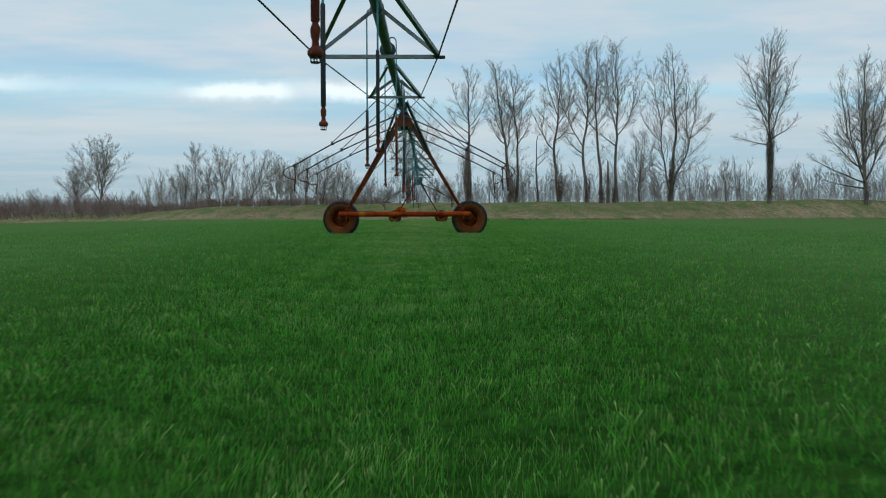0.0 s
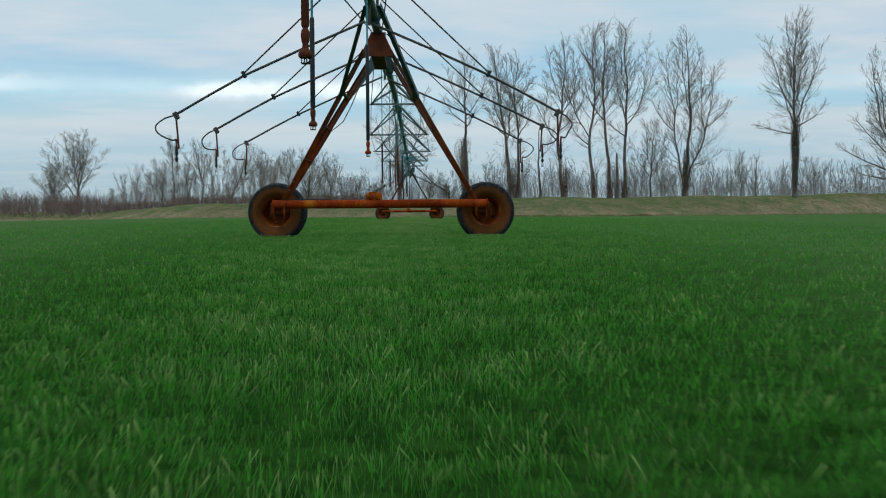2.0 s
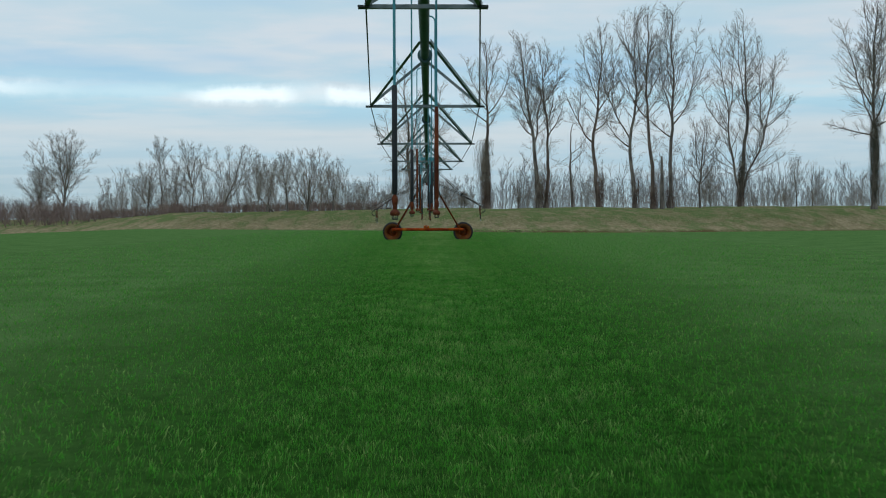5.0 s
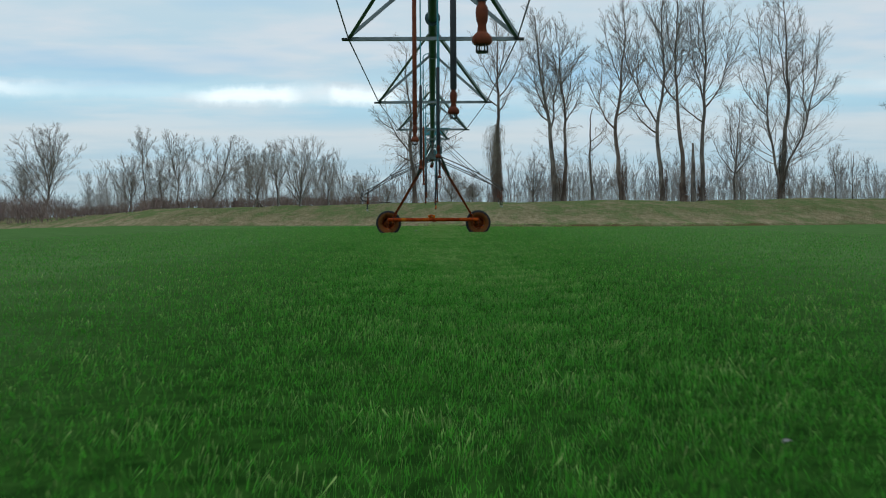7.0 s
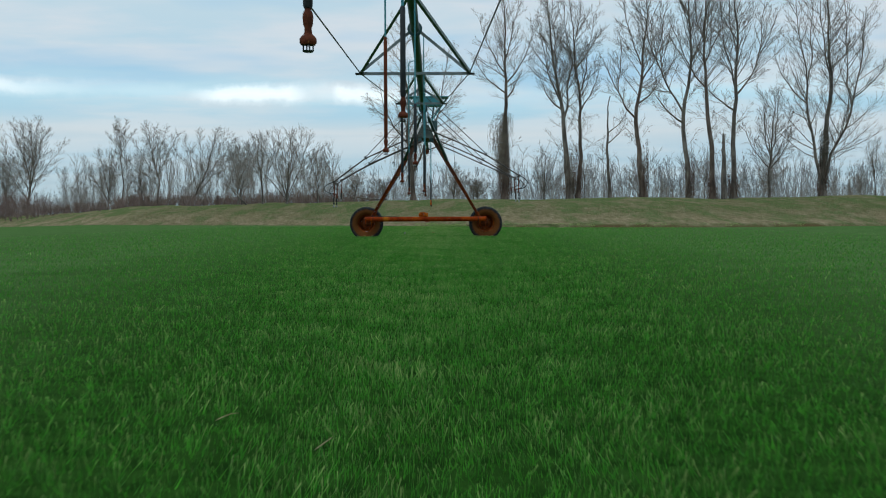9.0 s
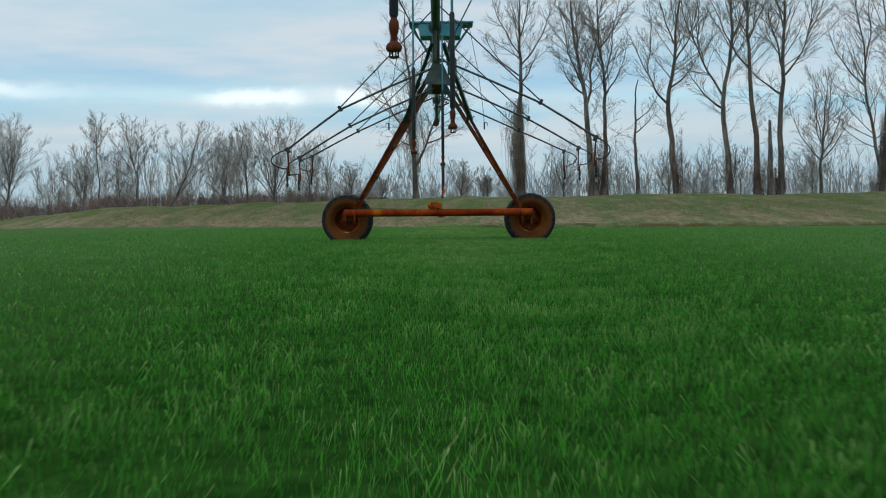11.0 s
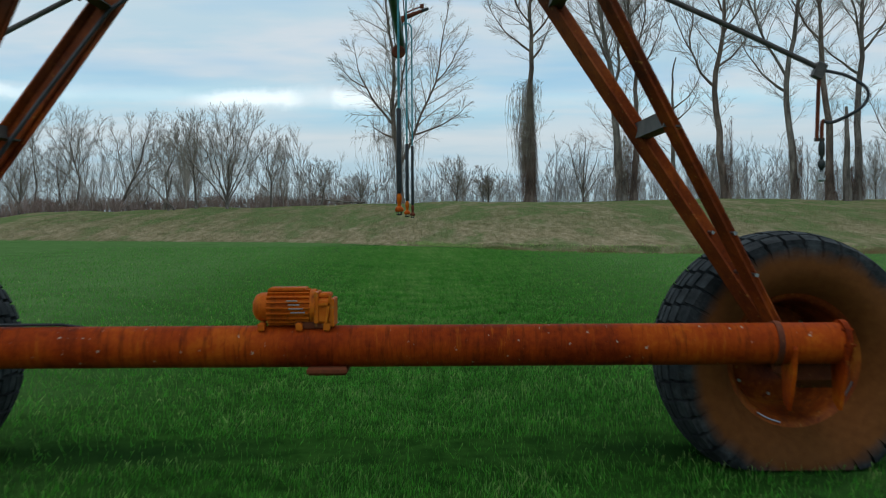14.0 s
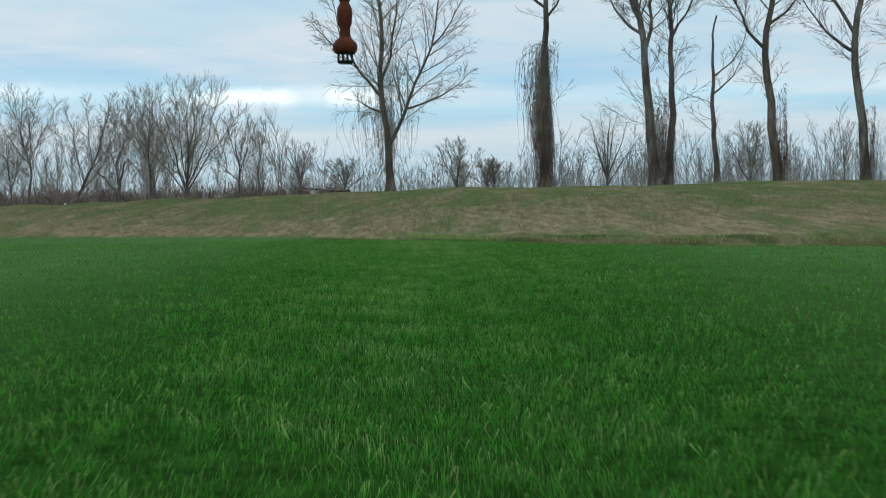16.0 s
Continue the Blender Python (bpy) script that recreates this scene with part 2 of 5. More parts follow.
def blade_material(name, low, high, dry):
    m = bpy.data.materials.new(name)
    m.use_nodes = True
    t = m.node_tree
    shader = t.nodes["Principled BSDF"]
    place = wire(t, "ShaderNodeTexCoord").outputs["Object"]
    chance = wire(t, "ShaderNodeNewGeometry").outputs["Random Per Island"]
    patch = grain(t, place, 0.55, 3.0)
    tuft = grain(t, place, 7.0, 4.0)
    colour = mixed(t, chance, low, high)
    colour = mixed(t, ramp(t, patch, [(0.42, 0.0), (0.62, 0.55)]), colour, tuple(0.5 * a + 0.5 * b for a, b in zip(low, high)))
    # paler tips painted in: haze over distant grass, shade down among the blades
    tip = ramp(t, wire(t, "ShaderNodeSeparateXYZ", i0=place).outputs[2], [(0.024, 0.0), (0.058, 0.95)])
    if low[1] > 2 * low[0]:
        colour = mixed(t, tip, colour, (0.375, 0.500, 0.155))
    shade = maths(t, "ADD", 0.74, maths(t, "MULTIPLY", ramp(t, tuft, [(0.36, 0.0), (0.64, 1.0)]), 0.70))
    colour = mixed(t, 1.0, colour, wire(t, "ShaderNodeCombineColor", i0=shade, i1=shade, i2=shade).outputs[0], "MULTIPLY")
    colour = mixed(t, ramp(t, chance, [(0.982, 0.0), (0.99, 0.8)]), colour, dry)
    t.links.new(colour, shader.inputs["Base Color"])
    shader.inputs["Roughness"].default_value = 0.5
    shader.inputs["Specular IOR Level"].default_value = 0.12
    face = wire(t, "ShaderNodeNewGeometry").outputs["Normal"]
    # normals bent upwards, so that the blades take light partly from above
    half = wire(t, "ShaderNodeVectorMath", i0=face, i1=(0.32, 0.32, 0.32))
    half.operation = "MULTIPLY"
    soft = wire(t, "ShaderNodeVectorMath", i0=half.outputs[0], i1=(0.0, 0.0, 0.8))
    unit = wire(t, "ShaderNodeVectorMath", i0=soft.outputs[0])
    unit.operation = "NORMALIZE"
    t.links.new(unit.outputs[0], shader.inputs["Normal"])
    glow = wire(t, "ShaderNodeBsdfTranslucent", Color=mixed(t, 0.5, colour, (0.08, 0.28, 0.035) if low[1] > 2 * low[0] else (0.3, 0.27, 0.12)))
    both = wire(t, "ShaderNodeMixShader", i0=0.4, i1=shader.outputs[0], i2=glow.outputs[0])
    t.links.new(both.outputs[0], t.nodes["Material Output"].inputs[0])
    return m


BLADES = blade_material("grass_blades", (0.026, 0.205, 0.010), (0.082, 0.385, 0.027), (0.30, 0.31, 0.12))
RANK_BLADES = blade_material("rank_grass_blades", (0.022, 0.060, 0.010), (0.060, 0.140, 0.026), (0.30, 0.25, 0.13))
DRY_BLADES = blade_material("dry_grass_blades", (0.11, 0.125, 0.042), (0.40, 0.33, 0.18), (0.5, 0.42, 0.28))


RUTS = (33.85, 92.55)


def ground_material():
    m = bpy.data.materials.new("ground")
    m.use_nodes = True
    t = m.node_tree
    shader = t.nodes["Principled BSDF"]
    place = wire(t, "ShaderNodeTexCoord").outputs["Object"]
    attr = t.nodes.new("ShaderNodeAttribute")
    attr.attribute_name = "bank"
    s = maths(t, "ADD", attr.outputs["Fac"], maths(t, "MULTIPLY", maths(t, "SUBTRACT", grain(t, place, 0.5, 4.0), 0.5), 2.6))
    wide, mid, fine = grain(t, place, 0.06, 4.0), grain(t, place, 0.8, 4.0), grain(t, place, 22.0, 4.0, 0.7)
    lawn = ramp(t, maths(t, "ADD", maths(t, "MULTIPLY", mid, 0.45), maths(t, "MULTIPLY", fine, 0.55)), [(0.36, (0.050, 0.112, 0.029)), (0.5, (0.086, 0.170, 0.050)), (0.64, (0.122, 0.220, 0.073))])
    lawn = mixed(t, ramp(t, wide, [(0.4, 0.0), (0.65, 0.4)]), lawn, (0.098, 0.180, 0.058))
    # shade in the gaps of the dense stand, painted into the ground's colour
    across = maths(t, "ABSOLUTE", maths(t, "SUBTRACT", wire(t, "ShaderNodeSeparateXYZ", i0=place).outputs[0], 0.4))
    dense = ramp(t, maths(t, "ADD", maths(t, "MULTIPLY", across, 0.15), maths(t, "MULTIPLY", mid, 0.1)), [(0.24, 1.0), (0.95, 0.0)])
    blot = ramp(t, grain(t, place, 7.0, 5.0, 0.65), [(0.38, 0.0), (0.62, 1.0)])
    gap_shade = mixed(t, blot, mixed(t, fine, (0.006, 0.030, 0.004), (0.016, 0.060, 0.008)), mixed(t, fine, (0.018, 0.068, 0.009), (0.044, 0.132, 0.020)))
    lawn = mixed(t, maths(t, "MULTIPLY", dense, 0.95), lawn, gap_shade)
    # the bank: dry straw-coloured turf with greener patches, greener towards its top
    tuft = grain(t, wire(t, "ShaderNodeMapping", Vector=place, Scale=(1.2, 0.34, 1.0)).outputs[0], 2.3, 9.0, 0.80)
    turf = ramp(t, tuft, [(0.36, (0.10, 0.105, 0.045)), (0.50, (0.195, 0.172, 0.090)), (0.64, (0.32, 0.265, 0.165))])
    patchy = grain(t, wire(t, "ShaderNodeMapping", Vector=place, Scale=(1.1, 0.32, 1.0)).outputs[0], 0.40, 8.0, 0.68)
    higher = ramp(t, maths(t, "DIVIDE", s, 40.0), [(0.06, 0.0), (0.45, 0.07)])
    turf = mixed(t, ramp(t, maths(t, "ADD", patchy, higher), [(0.50, 0.0), (0.60, 0.85)]), turf, mixed(t, tuft, (0.055, 0.100, 0.028), (0.150, 0.195, 0.075)))
    edge = maths(t, "ADD", attr.outputs["Fac"], maths(t, "MULTIPLY", maths(t, "SUBTRACT", grain(t, place, 0.8, 4.0), 0.5), 1.1))
    east = wire(t, "ShaderNodeSeparateXYZ", i0=place).outputs[0]
    bare = ramp(t, maths(t, "ADD", maths(t, "MULTIPLY", east, 0.05), 0.3), [(0.40, 0.0), (0.52, 1.0)])
    lip = maths(t, "MULTIPLY", ramp(t, maths(t, "ABSOLUTE", maths(t, "ADD", edge, 0.15)), [(0.0, 1.0), (0.2, 0.8), (0.5, 0.0)]), bare)
    # rank dark green tufts in the furrow, in broken lengths
    rank = ramp(t, maths(t, "ADD", maths(t, "MULTIPLY", east, 0.05), 0.3), [(0.27, 0.0), (0.33, 1.0), (0.70, 1.0), (0.80, 0.25)])
    rank = maths(t, "MULTIPLY", rank, ramp(t, grain(t, place, 0.55, 3.0), [(0.40, 0.1), (0.52, 1.0)]))
    rank = maths(t, "MULTIPLY", rank, ramp(t, maths(t, "ABSOLUTE", maths(t, "SUBTRACT", edge, 0.55)), [(0.08, 0.8), (0.30, 0.0)]))
    hay = maths(t, "MULTIPLY", ramp(t, maths(t, "MULTIPLY", edge, 0.1), [(0.04, 0.0), (0.10, 0.9), (0.50, 0.7), (1.0, 0.0)]), ramp(t, patchy, [(0.40, 0.95), (0.58, 0.15)]))
    soil = mixed(t, fine, (0.07, 0.034, 0.020), (0.19, 0.098, 0.058))
    colour = mixed(t, ramp(t, edge, [(0.0, 0.0), (0.25, 1.0)]), lawn, turf)
    colour = mixed(t, hay, colour, ramp(t, tuft, [(0.32, (0.14, 0.105, 0.055)), (0.50, (0.29, 0.225, 0.135)), (0.68, (0.46, 0.37, 0.25))]))
    colour = mixed(t, maths(t, "MULTIPLY", lip, 0.85), colour, soil)
    colour = mixed(t, maths(t, "MULTIPLY", rank, 0.9), colour, mixed(t, fine, (0.012, 0.032, 0.007), (0.050, 0.105, 0.022)))
    along = wire(t, "ShaderNodeSeparateXYZ", i0=place).outputs[1]
    for y, wide_rut, deep in zip(RUTS, (0.32, 0.45), (0.7, 0.8)):
        near = maths(t, "ADD", maths(t, "ABSOLUTE", maths(t, "SUBTRACT", along, y)), maths(t, "MULTIPLY", maths(t, "SUBTRACT", grain(t, place, 1.4, 3.0), 0.5), 0.75))
        worn = maths(t, "MULTIPLY", ramp(t, grain(t, place, 0.45, 3.0), [(0.42, 0.15), (0.56, 1.0)]), ramp(t, maths(t, "MULTIPLY", maths(t, "ABSOLUTE", east), 0.05), [(0.12, 1.0), (0.5, 0.25)]))
        colour = mixed(t, maths(t, "MULTIPLY", ramp(t, near, [(0.02, deep), (wide_rut, 0.0)]), worn), colour, (0.010, 0.030, 0.008))
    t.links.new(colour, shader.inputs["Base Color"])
    shader.inputs["Roughness"].default_value = 0.9
    shader.inputs["Specular IOR Level"].default_value = 0.0
    relief = wire(t, "ShaderNodeBump", Strength=0.6, Distance=0.05, Height=maths(t, "ADD", fine, tuft))
    t.links.new(relief.outputs[0], shader.inputs["Normal"])
    return m


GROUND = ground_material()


# ---- mesh building ----
class Geo:
    """Collects points and faces for one mesh."""

    def __init__(self):
        self.v, self.f = [], []

    def add(self, points, faces):
        n = len(self.v)
        self.v.extend(tuple(p) for p in points)
        self.f.extend(tuple(i + n for i in face) for face in faces)

    def tube(self, points, radii, sides=8, cap=True):
        points = [Vector(p) for p in points]
        if isinstance(radii, (int, float)):
            radii = [radii] * len(points)
        rings, faces = [], []
        side = None
        for i, p in enumerate(points):
            a, b = points[max(0, i - 1)], points[min(len(points) - 1, i + 1)]
            d = (b - a).normalized()
            if side is None:
                side = d.orthogonal().normalized()
            side = (side - d * side.dot(d)).normalized()
            other = d.cross(side)
            for k in range(sides):
                w = 2 * math.pi * k / sides
                rings.append(p + (side * math.cos(w) + other * math.sin(w)) * radii[i])
        for i in range(len(points) - 1):
            for k in range(sides):
                a, b = i * sides + k, i * sides + (k + 1) % sides
                faces.append((a, b, b + sides, a + sides))
        if cap:
            faces.append(tuple(reversed(range(sides))))
            faces.append(tuple(range((len(points) - 1) * sides, len(points) * sides)))
        self.add(rings, faces)

    def ribbon(self, a, b, r):
        """The finest twig: a sliver from a to b."""
        d = b - a
        u = d.cross(Vector((0.31, 1.0, 0.17)))
        u = u * (r / max(1e-6, u.length))
        n = len(self.v)
        self.v += [tuple(a - u), tuple(a + u), tuple(b + u * 0.5), tuple(b - u * 0.5)]
        self.f.append((n, n + 1, n + 2, n + 3))

    def sliver(self, a, b, r):
        """The end of a twig: a point that tapers from a to b."""
        d = b - a
        u = d.cross(Vector((0.31, 1.0, 0.17)))
        u = u * (r / max(1e-6, u.length))
        n = len(self.v)
        self.v += [tuple(a - u), tuple(a + u), tuple(b)]
        self.f.append((n, n + 1, n + 2))

    def bar(self, a, b, w, h, top=(0, 0, 1)):
        """A straight bar of w by h from a to b, with chamfered edges."""
        a, b = Vector(a), Vector(b)
        d = (b - a).normalized()
        u = d.cross(Vector(top))
        u = u.normalized() if u.length > 1e-4 else d.orthogonal().normalized()
        n = u.cross(d).normalized()
        c = min(w, h) * 0.15
        shape = [(-w / 2 + c, -h / 2), (w / 2 - c, -h / 2), (w / 2, -h / 2 + c), (w / 2, h / 2 - c), (w / 2 - c, h / 2), (-w / 2 + c, h / 2), (-w / 2, h / 2 - c), (-w / 2, -h / 2 + c)]
        pts = [e + u * x + n * y for e in (a, b) for x, y in shape]
        faces = [(i, (i + 1) % 8, 8 + (i + 1) % 8, 8 + i) for i in range(8)] + [tuple(range(7, -1, -1)), tuple(range(8, 16))]
        self.add(pts, faces)

    def angle(self, a, b, size, thick=0.008, top=(0, 0, 1)):
        """An L-shaped steel angle from a to b."""
        a, b = Vector(a), Vector(b)
        d = (b - a).normalized()
        u = d.cross(Vector(top))
        u = u.normalized() if u.length > 1e-4 else d.orthogonal().normalized()
        n = u.cross(d).normalized()
        shape = [(0, 0), (size, 0), (size, thick), (thick, thick), (thick, size), (0, size)]
        pts = [e + u * (x - size / 2) + n * (y - size / 2) for e in (a, b) for x, y in shape]
        faces = [(i, (i + 1) % 6, 6 + (i + 1) % 6, 6 + i) for i in range(6)] + [(3, 2, 1, 0), (5, 4, 3, 0), (6, 7, 8, 9), (6, 9, 10, 11)]
        self.add(pts, faces)

    def box(self, centre, size, m=None, c=None):
        """A box with chamfered edges."""
        sx, sy, sz = (s / 2 for s in size)
        c = min(size) * 0.12 if c is None else c
        pts = []
        for z, e in ((-sz, c), (-sz + c, 0), (sz - c, 0), (sz, c)):
            x, y = sx - e, sy - e
            pts += [(-x, -y, z), (x, -y, z), (x, y, z), (-x, y, z)]
        faces = [(3, 2, 1, 0), (12, 13, 14, 15)]
        for r in range(3):
            for k in range(4):
                faces.append((r * 4 + k, r * 4 + (k + 1) % 4, r * 4 + 4 + (k + 1) % 4, r * 4 + 4 + k))
        at = Matrix.Translation(centre) @ (m or Matrix())
        self.add([at @ Vector(p) for p in pts], faces)

    def lathe(self, profile, m=None, seg=32):
        """A profile of (radius, along) turned round the y axis."""
        m = m or Matrix()
        pts, faces, n = [], [], len(profile)
        for k in range(seg):
            w = 2 * math.pi * k / seg
            pts += [m @ Vector((r * math.cos(w), y, r * math.sin(w))) for r, y in profile]
        for k in range(seg):
            for i in range(n - 1):
                a, b = k * n + i, (k + 1) % seg * n + i
                faces.append((a, b, b + 1, a + 1))
        self.add(pts, faces)

    def mesh(self, name, mat, smooth=False):
        me = bpy.data.meshes.new(name)
        me.from_pydata(self.v, [], self.f)
        me.materials.append(mat)
        if smooth:
            me.shade_smooth()
            me.set_sharp_from_angle(angle=radians(40))
        return me


def part(name, geo, mat, parent=None, label="", smooth=True, at=None):
    ob = new(name, geo.mesh(name, mat, smooth))
    if parent:
        ob.parent = parent
    if at:
        ob.matrix_basis = at
    return tagged(ob, label)


def thing(name, label, category, at, group="", kind=""):
    ob = new(name)
    ob.empty_display_size = 0.2
    ob.matrix_basis = at
    return tagged(ob, label, category, group, kind)


# ---- the ground ----
FOOT_X = [-400, -120, -60, -41, -30, -15, -8, -4, -1, 1.3, 4.4, 7, 10, 20, 40, 60, 120, 400]
FOOT_Y = [340, 212, 186, 166, 156, 147, 144, 139.5, 134, 131, 126, 123.5, 122.3, 121.8, 130, 134, 139, 160]


def foot(x):
    return np.interp(x, FOOT_X, FOOT_Y)


def rise(s, x):
    """Height of the bank s metres behind its foot; the land falls away gently in the west."""
    t = np.clip(s / np.interp(x, [-30, -8, 3, 25, 42, 60], [25.0, 25.0, 31.0, 31.0, 22.0, 12.0]), 0, 1)
    top = np.interp(x, [-110, -60, -20, 0, 8, 20, 60], [2.2, 2.3, 2.45, 2.60, 2.48, 2.52, 2.75])
    lump = 0.09 * np.sin(x * 0.31 + 1.3) + 0.06 * np.sin(x * 0.83 + s * 0.2)
    z = (top + lump * t) * (t * (1.55 - 0.55 * t)) ** 1.05
    back = np.clip((s - 58.0) / 30.0, 0, 1)
    z = z + 0.28 * np.clip((s - 31.0) / 14.0, 0, 1) * np.clip((x + 30.0) / 40.0, 0, 1)
    # a low hump on the crest beside the forked tree
    z = z + 0.22 * np.exp(-((x + 7.5) / 3.5) ** 2 - ((s - 22.0) / 9.0) ** 2)
    fall = np.clip((-x - 36.0) / 32.0, 0, 1)
    return z - 1.1 * back * back * (3 - 2 * back) - 1.05 * fall * fall * (3 - 2 * fall)


def height(x, y):
    return rise(y - foot(x), x)


def build_ground():
    xs = np.concatenate([np.linspace(-2500, -130, 14), np.arange(-120, 121, 1.5), np.linspace(130, 2500, 14)])
    ss = np.concatenate([np.linspace(-1800, -190, 10), np.arange(-180, -12, 3.0), np.arange(-12, -1.5, 0.5), np.arange(-1.5, 1.5, 0.1), np.arange(1.5, 14, 0.5), np.arange(14, 66, 1.5), np.arange(66, 110, 4.0), np.linspace(120, 2500, 12)])
    X, S = np.meshgrid(xs, ss, indexing="ij")
    Y = foot(X) + S
    Z = rise(S, X)
    near = (np.abs(S) < 16)
    wav = np.sin(X * 1.9 + 3 * np.sin(X * 0.43)) * np.sin(S * 1.7 + X * 0.3)
    Z = Z + 0.035 * wav * (near & (S > 0.5))
    # a shallow furrow along the foot of the bank
    edge = S + 0.35 * np.sin(X * 0.9) * np.sin(X * 0.37 + 1)
    cut = np.clip(edge / 0.35, 0, 1) * np.clip((X - 1) / 2, 0, 1) * np.clip((34 - X) / 6, 0, 1)
    Z = Z + 0.17 * cut * np.exp(-np.clip(S - 0.8, 0, 60) / 4.0) - 0.05 * np.exp(-((edge + 0.4) / 0.5) ** 2) * (X > 1) * (X < 34)
    n, k = X.shape
    me = bpy.data.meshes.new("ground")
    idx = np.arange(n * k).reshape(n, k)
    quads = np.stack([idx[:-1, :-1], idx[1:, :-1], idx[1:, 1:], idx[:-1, 1:]], -1).reshape(-1, 4)
    me.from_pydata(np.stack([X, Y, Z], -1).reshape(-1, 3).tolist(), [], quads.tolist())
    layer = me.attributes.new("bank", "FLOAT", "POINT")
    layer.data.foreach_set("value", S.astype(np.float32).ravel())
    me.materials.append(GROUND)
    me.shade_smooth()
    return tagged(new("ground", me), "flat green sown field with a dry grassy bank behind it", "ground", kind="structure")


build_ground()


# ---- the irrigation machine ----
PIPE_Y = [-12, 14, 23, 33, 44, 52, 60, 68, 77, 92, 104]
PIPE_Z = [3.46, 3.54, 3.72, 4.05, 4.40, 4.52, 4.52, 4.46, 4.36, 4.12, 4.0]


def pipe_at(y):
    smooth = sum(np.interp(y + d, PIPE_Y, PIPE_Z) for d in (-4, -2, 0, 2, 4)) / 5
    return Vector((0.0, y, float(smooth)))


AXLE = 0.522


def tyre_geo():
    """A tractor tyre turned round the y axis, its block tread raised from one skin, flattened under its load."""
    g = Geo()
    n = 40
    # tread blocks: from y, to y, how far they trail behind the next ones
    lugs = ((-0.266, -0.182, 0.0), (-0.168, -0.088, 0.16), (-0.074, -0.004, 0.32), (0.010, 0.080, 0.32), (0.094, 0.168, 0.16), (0.182, 0.266, 0.0))
    side_wall = [(0.318, -0.172), (0.340, -0.205), (0.385, -0.262), (0.435, -0.284), (0.478, -0.286), (0.505, -0.281), (0.520, -0.276)]

    def crown(y):
        return 0.558 - 0.045 * (abs(y) / 0.28) ** 2.4

    rows = [(r, y, None) for r, y in side_wall]
    for k, (y0, y1, trail) in enumerate(lugs):
        for y, lug in ((y0 - 0.003, None), (y0 + 0.003, k), (y1 - 0.003, k), (y1 + 0.003, None)):
            rows.append((crown(y), y, lug))
    rows += [(r, -y, None) for r, y in reversed(side_wall)]
    steps = (0.0, 0.02, 0.16, 0.18, 0.32, 0.34, 0.60, 0.84, 0.86)
    seg = [(k + q) / n for k in range(n) for q in steps]
    pts, faces = [], []
    low = -AXLE + 0.030
    for u in seg:
        for r, y, lug in rows:
            trail = 0.0 if lug is None else lugs[lug][2]
            if lug is not None and 0.01 < (u * n - trail) % 1.0 < 0.85:
                r += 0.034
            elif lug is None and r in (0.505, 0.520) and 0.01 < (u * n) % 1.0 < 0.85:
                r, y = r + 0.014, y * 1.04
            w = 2 * math.pi * u
            r = r + 0.020 * min(1.0, max(0.0, (r - 0.34) / 0.2))
            x, z = r * math.cos(w), r * math.sin(w)
            bulge = max(0.0, -z - 0.3)
            pts.append((x * (1.0 + 0.12 * bulge), y * (1.0 + 0.35 * bulge), max(z, low + 0.02 * abs(y))))
    m = len(rows)
    for k in range(len(seg)):
        for i in range(m - 1):
            a, c = k * m + i, (k + 1) % len(seg) * m + i
            faces.append((a, c, c + 1, a + 1))
    g.add(pts, faces)
    return g


